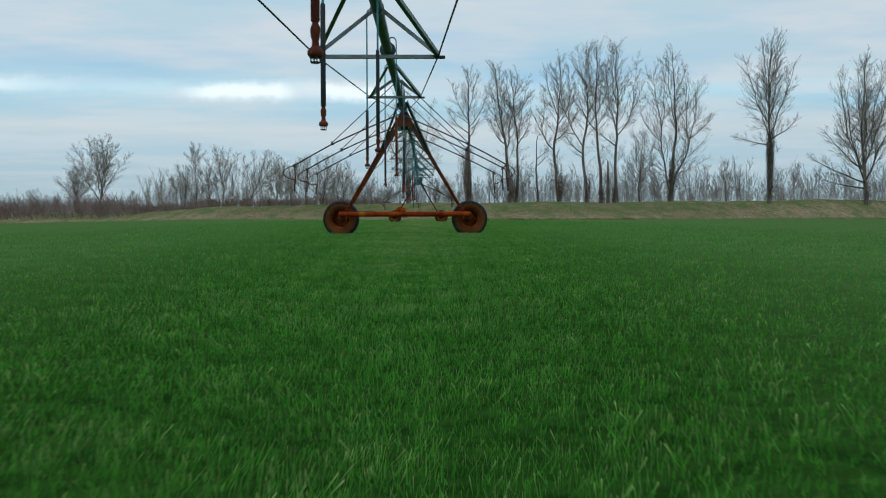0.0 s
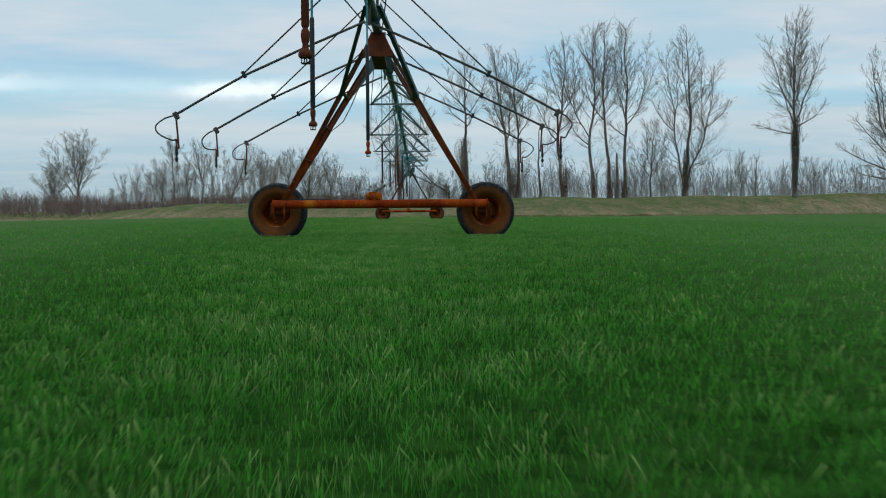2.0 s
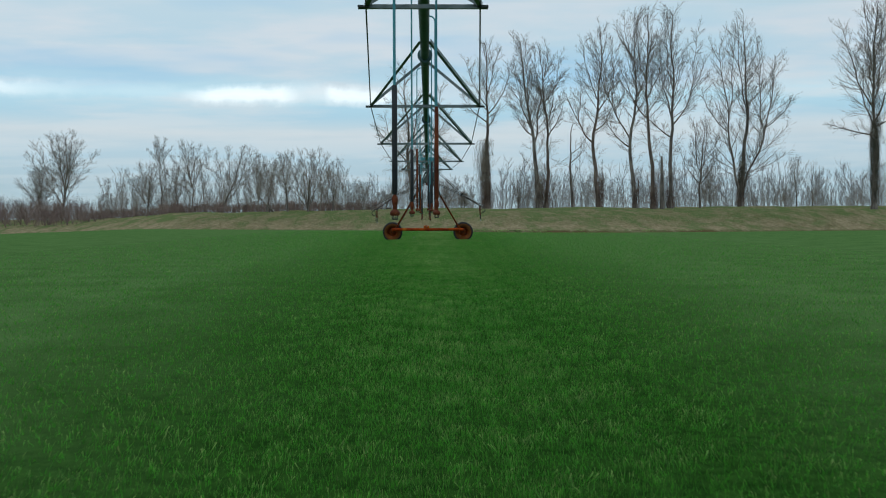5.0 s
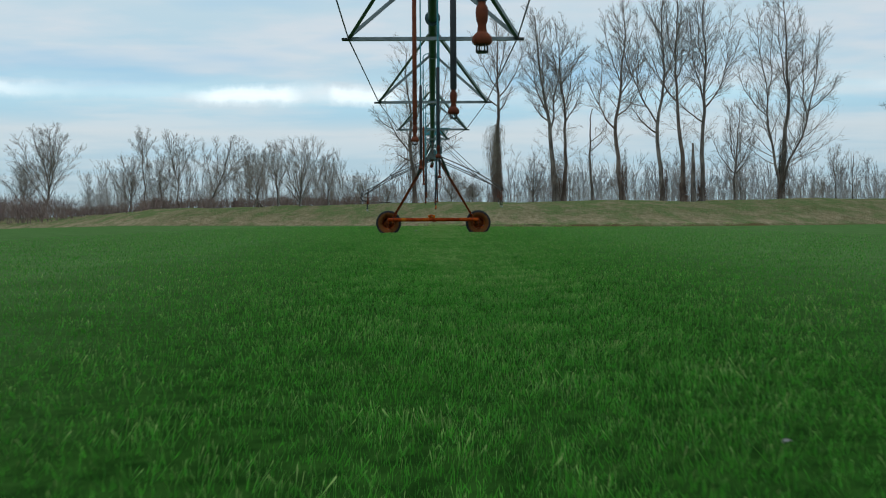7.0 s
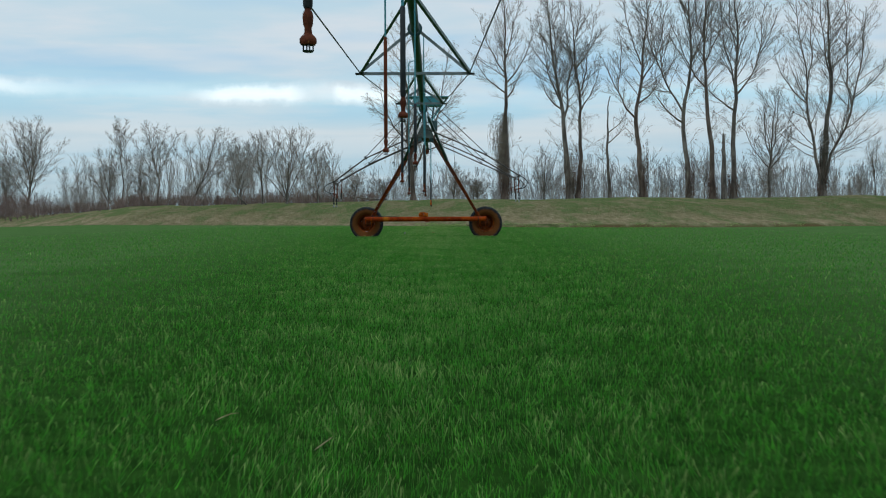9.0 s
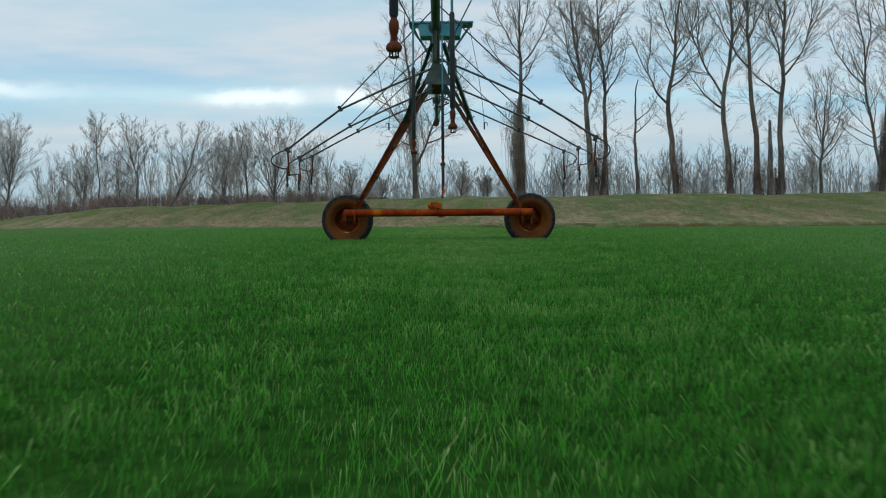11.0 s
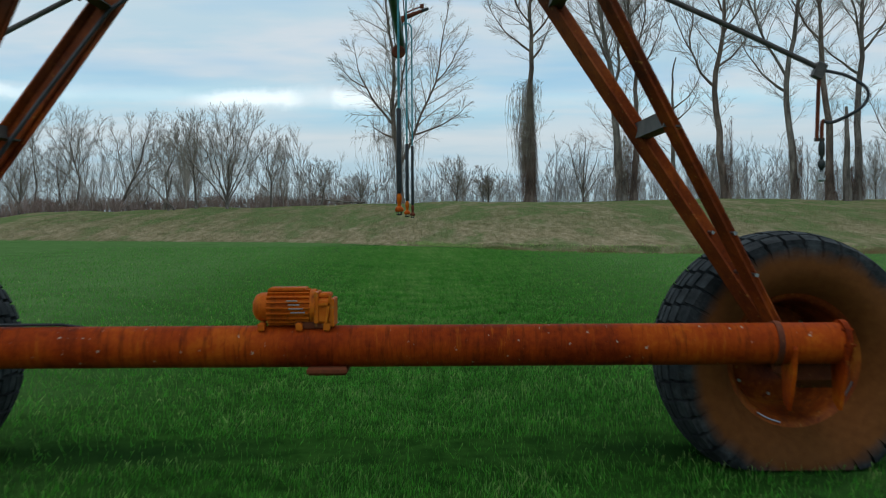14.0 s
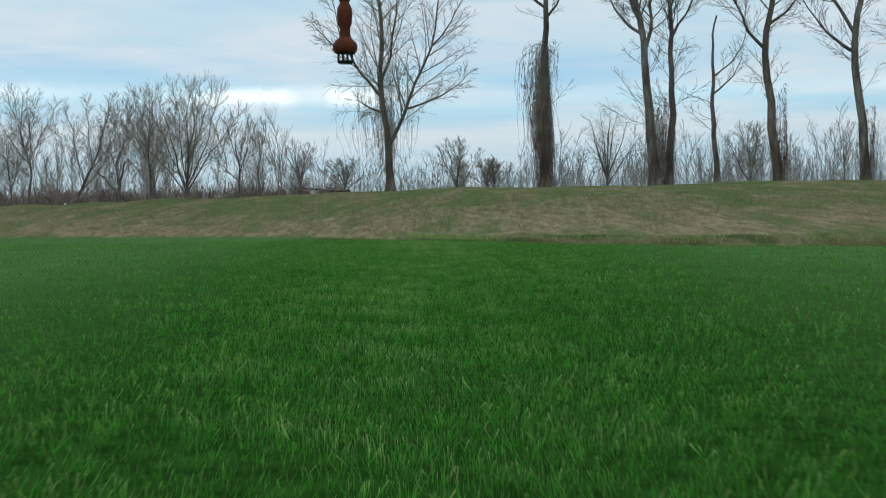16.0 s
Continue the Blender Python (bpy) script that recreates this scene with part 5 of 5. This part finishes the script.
small_tree(-9.5, 174, 4.4, 37, 0.10, ((2, 0.2),), fan(37, 4.4, 6, 0.4, 1.6, 1.7, 0.6), {})
small_tree(-50.0, 206, 10.4, 38, 0.15, ((3, 0.3),), fan(38, 10.3, 10, 0.8, 3.0, 3.9, 0.55), {})
small_tree(-88.7, 268, 23.0, 39, 0.25, ((6, 0.6), (13, 1.2)), fan(39, 22.6, 13, 2.5, 9, 5.6, 0.62), dict(twigs=5.5, branches=16))
small_tree(-101.0, 288, 16, 40, 0.22, ((6, -0.4),), fan(40, 15.6, 12, 2.0, 7, 4.4, 0.62), {})
small_tree(-23.0, 174, 8.0, 42, 0.12, ((3, -0.3), (5, 0.5)), ((-1, 2.4, -1.3, 0.2, 6.0), (-1, 2.8, 0.9, 0.2, 7.4), (-1, 4.4, -0.5, 0.3, 7.4)), {})
small_tree(-112, 222, 11.5, 41, 0.17, ((4, 0.2),), fan(41, 11.4, 8, 2.0, 5.0, 3.8, 0.6), {})
small_tree(2.6, 177, 4.4, 43, 0.07, ((2, 0.1),), fan(43, 4.4, 8, 0.2, 0.8, 1.8, 0.6), {})
small_tree(5.4, 175, 2.6, 44, 0.06, ((1, 0.1),), fan(44, 2.6, 7, 0.1, 0.6, 1.3, 0.5), {})
small_tree(-6.0, 173, 2.8, 45, 0.07, ((1, 0.1),), fan(45, 2.8, 8, 0.2, 0.8, 1.5, 0.5), {})
for ob in scene.objects:
    if ob.get("group") == "smaller bare trees behind the bank":
        ob.scale = (1.45, 1.0, 0.97) if ob.location.y > 250 else (1.12, 1.0, 0.94)


def copies(kind, spots):
    for x, y, s, turn in spots:
        copy_thing(kind, pose(x, y, float(height(x, y)) - 0.1, 0, 0, turn)).scale = (s, s, s)


left_kinds = [ob for ob in scene.objects if ob.get("group") == "smaller bare trees behind the bank"]
rng = random.Random(9)
for k in range(34):
    x = -12.0 - 108.0 * ((k + rng.random()) / 34)
    y = float(foot(x)) + rng.uniform(44, 60) + 0.25 * abs(x)
    copies(left_kinds[(13, 11, 6, 15, 1, 13, 8, 7, 15)[k % 9]], [(x, y, rng.choice((0.55, 0.7, 0.85, 1.1)), rng.uniform(0, 360))])


# and some more of them among the tall trees
for x, back, k, s in ((12.6, 44, 13, 1.25), (18.0, 50, 1, 0.8), (25.0, 50, 13, 1.1), (34.2, 51, 1, 0.85), (44.0, 52, 8, 0.6), (57.0, 48, 2, 0.85), (60.5, 50, 1, 1.1), (70.0, 47, 6, 0.8), (5.0, 50, 15, 0.8)):
    copies(left_kinds[k], [(x, float(foot(x)) + back, s, 37.0 * x)])


def build_log(label, a, b, r, seed, name="fallen_branch", category="branch"):
    """A dead branch that lies on the bank, with a few broken side twigs."""
    rng = random.Random(seed)
    base = Vector((a[0], a[1], float(height(a[0], a[1]))))
    ob = thing(name, label, category, Matrix.Translation(base))
    end = Vector((b[0], b[1], float(height(b[0], b[1])) + b[2])) - base
    start = Vector((0, 0, a[2]))
    pts = [start.lerp(end, i / 8) + Vector((0, rng.gauss(0, 0.08), rng.gauss(0, 0.05))) for i in range(9)]
    g = Geo()
    g.tube(pts, [r * (1 - 0.7 * i / 8) for i in range(9)], 8)
    part("stem", g, BARK, ob, "", True)
    g = Geo()
    for k in range(9):
        p, d = along(pts, rng.uniform(0.2, 0.95))
        spray(rng, g, p, off(rng, d, rng.uniform(35, 70)), rng.uniform(0.5, 1.6), 0.02, 0.02, 4, 0.008)
    part("twig", g, TWIGS, ob, "", False)


build_log("thick dark broken-off trunk standing beside a tall tree", (30.4, 157.6, -0.1), (30.3, 157.6, 6.9), 0.36, 4, "broken_trunk", "tree trunk")
build_log("pale dead branch lying on the crest of the bank", (-5.2, 168.6, 0.08), (-9.2, 168.0, 0.55), 0.10, 1)
build_log("dark broken branch leaning down to the ground among the trees", (-22.4, 173.5, 0.05), (-24.8, 174.0, 2.6), 0.13, 2)
build_log("dark broken branch leaning down to the ground among the trees", (-23.6, 174.5, 0.05), (-22.9, 175.0, 3.2), 0.16, 3)


def sapling(seed, high, stems):
    rng = random.Random(seed)
    g = Geo()
    for s in range(stems):
        d = Vector((rng.gauss(0, 0.30), rng.gauss(0, 0.30), 1)).normalized()
        pts, dirs = stem(rng, g, Vector((rng.uniform(-0.4, 0.4), rng.uniform(-0.4, 0.4), 0)), d, high * rng.uniform(0.5, 1.0), 0.024, 0.008, 6, 3, 0.09, 0.05)
        for k in range(10):
            p, e = along(pts, rng.uniform(0.25, 0.98))
            spray(rng, g, p, off(rng, e, rng.uniform(22, 45)), high * rng.uniform(0.12, 0.30), 0.011, 0.0, 4, 0.007)
    return g


SHRUBS = [new("shrub", sapling(200 + i, 4.2, 5 + i).mesh("shrub", PALE_TWIGS)) for i in range(4)]
rng = random.Random(77)
for ob in SHRUBS:
    tagged(ob, "bare many-stemmed shrub on the bank", "shrub", "shrubs under the trees")
spots = []
for k in range(26):
    x = rng.uniform(-70, 85)
    y = float(foot(x)) + rng.uniform(40, 60) + (6 if x < -8 else 0)
    spots.append((x, y, rng.uniform(0.5, 1.15) if x > 9 else rng.uniform(0.35, 0.8)))
for k, (x, y, s) in enumerate(spots):
    m = pose(x, y, float(height(x, y)) - 0.05, 0, 0, rng.uniform(0, 360)) @ Matrix.Scale(s, 4)
    if k < 4:
        SHRUBS[k].matrix_basis = m
    else:
        ob = SHRUBS[k % 4].copy()
        scene.collection.objects.link(ob)
        ob.matrix_basis = m


def slim_tree(g, rng, p, h, r, n, spread=(20, 48), leaning=0.13):
    """One thin bare stem with slivers for its branches, as part of a thicket."""
    d = Vector((rng.gauss(0, leaning), rng.gauss(0, leaning), 1)).normalized()
    d2 = (d + Vector((rng.gauss(0, 0.16), rng.gauss(0, 0.16), 0))).normalized()
    m = p + d * h * 0.5
    top = m + d2 * h * 0.5
    g.ribbon(p, m, r)
    g.ribbon(m, top, r * 0.6)
    for q in range(n):
        f = rng.uniform(0.15, 0.97)
        b = p.lerp(m, f * 2) if f < 0.5 else m.lerp(top, f * 2 - 1)
        e = off(rng, d2, rng.uniform(*spread))
        e.z += 0.1
        k = h * rng.uniform(0.14, 0.36) * (1.2 - 0.7 * f)
        c = b + e * k
        g.ribbon(b, c, r * 0.34)
        for w in range(4):
            a = b.lerp(c, rng.uniform(0.2, 1.0))
            e2 = off(rng, e, 36)
            e2.z += 0.12
            g.sliver(a, a + e2 * k * rng.uniform(0.3, 0.7), r * 0.26)


def thicket():
    """Young growth between and behind the trees on the bank."""
    rng = random.Random(21)
    g = Geo()
    for k in range(1700):
        left = k % 2 == 0
        x = -8 - 122 * rng.random() ** 1.3 if left else -8 + 130 * rng.random()
        y = float(foot(x)) + rng.uniform(41, 78)
        h = rng.uniform(1.2, 3.2) if rng.random() < (0.6 if left else 0.75) else rng.uniform(3.2, 6.0)
        if left and k % 9 == 0:
            x = -13 - 50 * rng.random()
            y = float(foot(x)) + rng.uniform(26, 50)
            slim_tree(g, rng, Vector((x, y, float(height(x, y)) - 0.05)), rng.uniform(5.5, 9.5), 0.036, 34, (14, 38), 0.10)
            continue
        h *= 0.55 if -10 < x < 12 else (1.0 if left else 0.95)
        slim_tree(g, rng, Vector((x, y, float(height(x, y)) - 0.05)), h, 0.010 + 0.003 * h, 12)
    ob = part("thicket", g, PALE_TWIGS, None, "tangled bare undergrowth of thin saplings on the bank", False)
    tagged(ob, "", "undergrowth", kind="stuff")


thicket()


def far_woods():
    """The bare woods behind everything, too many to count."""
    rng = random.Random(5)
    g, red = Geo(), Geo()
    for k in range(1500):
        x = rng.uniform(-230, 260)
        y = 275 + abs(rng.gauss(0, 60)) + 0.10 * abs(x)
        h = rng.uniform(5.0, 13.0) * ((1.0 if x < 20 else 1.25) if x > -25 else 0.62)
        slim_tree(g, rng, Vector((x, y, float(height(x, y)))), h, 0.045 + 0.003 * h, 15)
    ob = part("far_woods", g, HAZED_WOOD, None, "hazy grey-brown bare woodland far behind the bank", False)
    tagged(ob, "", "woods", kind="stuff")
    for k in range(2400):
        x = rng.uniform(-190, -8)
        y = 196 + rng.uniform(0, 26) + max(0.0, -60 - x) * 0.25
        if x > -45:
            y = 186 + rng.uniform(0, 20)
        p = Vector((x, y, float(height(x, y))))
        h = rng.uniform(1.0, 3.0) * (1.9 if x < -62 else 0.85)
        for q in range(5):
            e = Vector((rng.gauss(0, 0.34), rng.gauss(0, 0.3), 1)).normalized()
            red.ribbon(p, p + e * h * rng.uniform(0.5, 1.0), 0.022)
            for w in range(3):
                a = p + e * h * rng.uniform(0.2, 0.6)
                red.sliver(a, a + off(rng, e, 38) * h * 0.4, 0.018)
    ob = part("brushwood", red, BRUSH, None, "low reddish-brown brushwood behind the bank", False)
    tagged(ob, "", "brush", kind="stuff")


far_woods()


# ---- grass ----
def scatter(name, label, mat, x, y, z, h, w, bend, category="grass"):
    """One mesh of single pointed blades."""
    n = len(x)
    turn = np.random.uniform(0, 2 * np.pi, n)
    lean = 2.6 * np.sin(x * 2.3 + np.sin(y * 1.9)) * np.sin(y * 2.7 + np.sin(x * 1.3)) + np.random.normal(0, 1.7, n)
    dx, dy = np.cos(turn) * w / 2, np.sin(turn) * w / 2
    ox, oy = np.cos(lean) * bend * h, np.sin(lean) * bend * h
    pts = np.empty((n, 3, 3), np.float32)
    pts[:, 0] = np.stack([x - dx, y - dy, z], -1)
    pts[:, 1] = np.stack([x + dx, y + dy, z], -1)
    pts[:, 2] = np.stack([x + ox, y + oy, z + h], -1)
    # half of the leaves are narrow at the foot and broad at a slanting tip
    flip = np.random.uniform(0, 1, n) < 0.4
    dx, dy = dx * 0.62, dy * 0.62
    pts[flip, 0] = np.stack([x + ox + dx, y + oy + dy, z + h], -1)[flip]
    pts[flip, 1] = np.stack([x + ox - dx, y + oy - dy, z + h * 0.94], -1)[flip]
    pts[flip, 2] = np.stack([x, y, z], -1)[flip]
    me = bpy.data.meshes.new(name)
    me.vertices.add(n * 3)
    me.vertices.foreach_set("co", pts.ravel())
    me.loops.add(n * 3)
    me.loops.foreach_set("vertex_index", np.arange(n * 3, dtype=np.int32))
    me.polygons.add(n)
    me.polygons.foreach_set("loop_start", np.arange(n, dtype=np.int32) * 3)
    me.update(calc_edges=True)
    me.materials.append(mat)
    return tagged(new(name, me), label, category, kind="stuff")


def field(n):
    """Places for blades, dense along the middle of the field and ever thinner and broader to the sides."""
    u = np.random.uniform(-0.5, 0.5, n)
    x = 0.42 + 1.15 * np.tan(np.pi * u * 0.955)
    y = np.random.uniform(1.2, 134, n)
    # tufts: blades crowd together and leave dark gaps
    tuft = 0.6 * np.sin(x * 31.0 + 2.6 * np.sin(y * 13.7)) * np.sin(y * 27.0 + 2.9 * np.sin(x * 11.3))
    tuft += 0.7 * np.sin(x * 47.0 + 3.1 * np.sin(y * 19.3 + 1.0)) * np.sin(y * 53.0 + 2.7 * np.sin(x * 23.1))
    keep = (y < foot(x) - 0.3) & (np.random.uniform(-1.5, 1.0, n) < tuft + 0.15 * np.abs(x - 0.42))
    for rut in RUTS:
        worn = (0.16 if rut < 50 else 0.30) + 0.10 * np.sin(x * 1.7 + rut) * np.sin(x * 0.6)
        keep &= (np.abs(y - rut) > worn) | (np.random.uniform(0, 1, n) < 0.2)
    x, y, tuft = x[keep], y[keep], tuft[keep]
    n = len(x)
    clump = 0.5 + 0.25 * np.sin(x * 7.1 + 2 * np.sin(y * 3.3)) + 0.25 * np.sin(y * 6.3 + 2 * np.sin(x * 2.9))
    patch = 0.5 + 0.5 * np.sin(x * 1.1 + 1.7 * np.sin(y * 0.5)) * np.sin(y * 0.8 + 1.3 * np.sin(x * 0.7))
    h = 0.046 * np.random.uniform(0.55, 1.25, n) * (0.66 + 0.5 * clump + 0.25 * patch + 0.30 * tuft)
    w = 0.0047 * np.random.uniform(0.6, 1.35, n) * np.clip(0.75 + 0.34 * np.abs(x - 0.42), 1.0, 4.2)
    return x, y, np.zeros(n) - 0.004, h, w, np.random.uniform(0.0, 0.95, n) ** 1.4


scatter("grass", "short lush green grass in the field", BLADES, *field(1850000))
# the bank's turf grows in tussocks of uneven size
cx = np.random.uniform(-34, 48, 15000)
cs = np.abs(np.random.normal(0, 15, 15000)) + 0.2
size = np.random.gamma(2.0, 0.5, 15000)
pick = np.random.choice(15000, 150000, p=size / size.sum())
wide = 0.09 + 0.07 * size[pick]
bx = cx[pick] + np.random.normal(0, 1, 150000) * wide
bs = cs[pick] + np.random.normal(0, 1, 150000) * wide
keep = (bs > 0.1) & (bs < 40)
bx, bs, pick = bx[keep], bs[keep], pick[keep]
tall = np.random.uniform(0.03, 0.12, len(bx)) * (0.6 + 0.45 * np.clip(size[pick], 0, 2.5)) * (1.0 + 1.4 * (np.random.uniform(0, 1, len(bx)) < 0.05) * (bs < 14)) * np.clip(1.25 - bs / 40, 0.4, 1.2)
scatter("bank_grass", "dry straw-coloured tufts of grass on the bank", DRY_BLADES, bx, foot(bx) + bs, rise(bs, bx) - 0.02, tall, np.random.uniform(0.008, 0.022, len(bx)), np.random.uniform(0.1, 0.8, len(bx)), "dry grass")


rx = np.random.uniform(-2, 26, 22000)
rs = np.random.normal(0.5, 0.16, 22000) - 0.35 * np.sin(rx * 0.9) * np.sin(rx * 0.37 + 1)
keep = (np.sin(rx * 1.3 + 1.0) + 0.7 * np.sin(rx * 3.7) > np.interp(rx, [-2, 2, 9, 12], [0.6, -0.9, -0.9, 0.5]) + np.random.normal(0, 0.3, 22000))
rx, rs = rx[keep], rs[keep]
scatter("furrow_grass", "rank dark green grass in the furrow at the field's edge", RANK_BLADES, rx, foot(rx) + rs, rise(rs, rx) + 0.02, np.random.uniform(0.05, 0.20, len(rx)), np.random.uniform(0.008, 0.02, len(rx)), np.random.uniform(0.1, 0.9, len(rx)))


# ---- litter in the grass ----
def build_cup(x, y):
    ob = thing("crushed_cup", "crushed white plastic cup lying in the grass", "litter", pose(x, y, 0.034, 70, 20, 40) @ Matrix.Scale(1.05, 4))
    g = Geo()
    rng = random.Random(3)
    prof = [(0.022, 0.0), (0.024, 0.012), (0.027, 0.03), (0.031, 0.05), (0.034, 0.066), (0.031, 0.066), (0.025, 0.03), (0.020, 0.004)]
    g.lathe(prof, None, 18)
    g.v = [(vx * (1 + 0.35 * math.sin(110 * vy + vz * 80)) + 0.004 * rng.gauss(0, 1), vy + 0.012 * math.sin(95 * vx + 60 * vz), vz * 0.55 + 0.006 * rng.gauss(0, 1)) for vx, vy, vz in g.v]
    part("cup", g, WHITE_PLASTIC, ob)
    return ob


build_cup(-0.89, 96.62)


def build_leaf(name, label, x, y, size, mat, seed, turn):
    """A single curled leaf or scrap that lies on the grass."""
    rng = random.Random(seed)
    g = Geo()
    n, m = 7, 4
    top = []
    for layer in (0.0, -0.0015):
        for i in range(n):
            t = i / (n - 1)
            half = size * 0.33 * math.sin(math.pi * min(1, t * 0.92 + 0.06)) * (1 + 0.15 * rng.gauss(0, 1))
            for k in range(m):
                s = k / (m - 1) * 2 - 1
                top.append((size * (t - 0.5), half * s, 0.10 * size * s * s + 0.12 * size * math.sin(3 * t) + layer))
    faces = []
    for i in range(n - 1):
        for k in range(m - 1):
            a = i * m + k
            faces.append((a, a + 1, a + m + 1, a + m))
            faces.append(tuple(reversed([v + n * m for v in (a, a + 1, a + m + 1, a + m)])))
    g.add(top, faces)
    ob = part(name, g, mat, None, label, True, pose(x, y, 0.06, 6, -8, turn))
    return tagged(ob, "", "litter")


build_leaf("dead_leaf", "curled orange-brown dead leaf on the grass", 0.28, 97.73, 0.085, DEAD_LEAF, 1, 20)
build_leaf("dead_leaf", "pale brown dead leaf on the grass", 0.51, 12.455, 0.038, STRAW, 2, 10)
build_leaf("paper_scrap", "small scrap of white paper on the grass", 3.65, 98.5, 0.06, WHITE_PLASTIC, 3, 40)
build_leaf("paper_scrap", "small scrap of white paper on the grass", -0.54, 98.3, 0.05, WHITE_PLASTIC, 4, 70)
build_leaf("paper_scrap", "small scrap of white paper on the grass", 0.99, 47.77, 0.03, WHITE_PLASTIC, 5, 10)


def build_stalk(points, r):
    """A dry stalk that lies over the tips of the blades."""
    g = Geo()
    g.tube(points, [r * f for f in (0.85, 1.0, 0.85, 0.45)], 6)
    tagged(part("straw_stalk", g, STRAW, None, "pale dry straw stalk lying on the grass"), "", "litter")


build_stalk([(0.10, 12.06, 0.046), (0.21, 12.20, 0.056), (0.32, 12.35, 0.060), (0.42, 12.48, 0.052)], 0.0023)
build_stalk([(0.055, 59.45, 0.050), (0.070, 59.47, 0.058), (0.085, 59.50, 0.064), (0.095, 59.53, 0.066)], 0.0018)
build_stalk([(-0.32, 59.86, 0.048), (-0.30, 59.88, 0.056), (-0.28, 59.91, 0.060), (-0.26, 59.93, 0.058)], 0.0018)
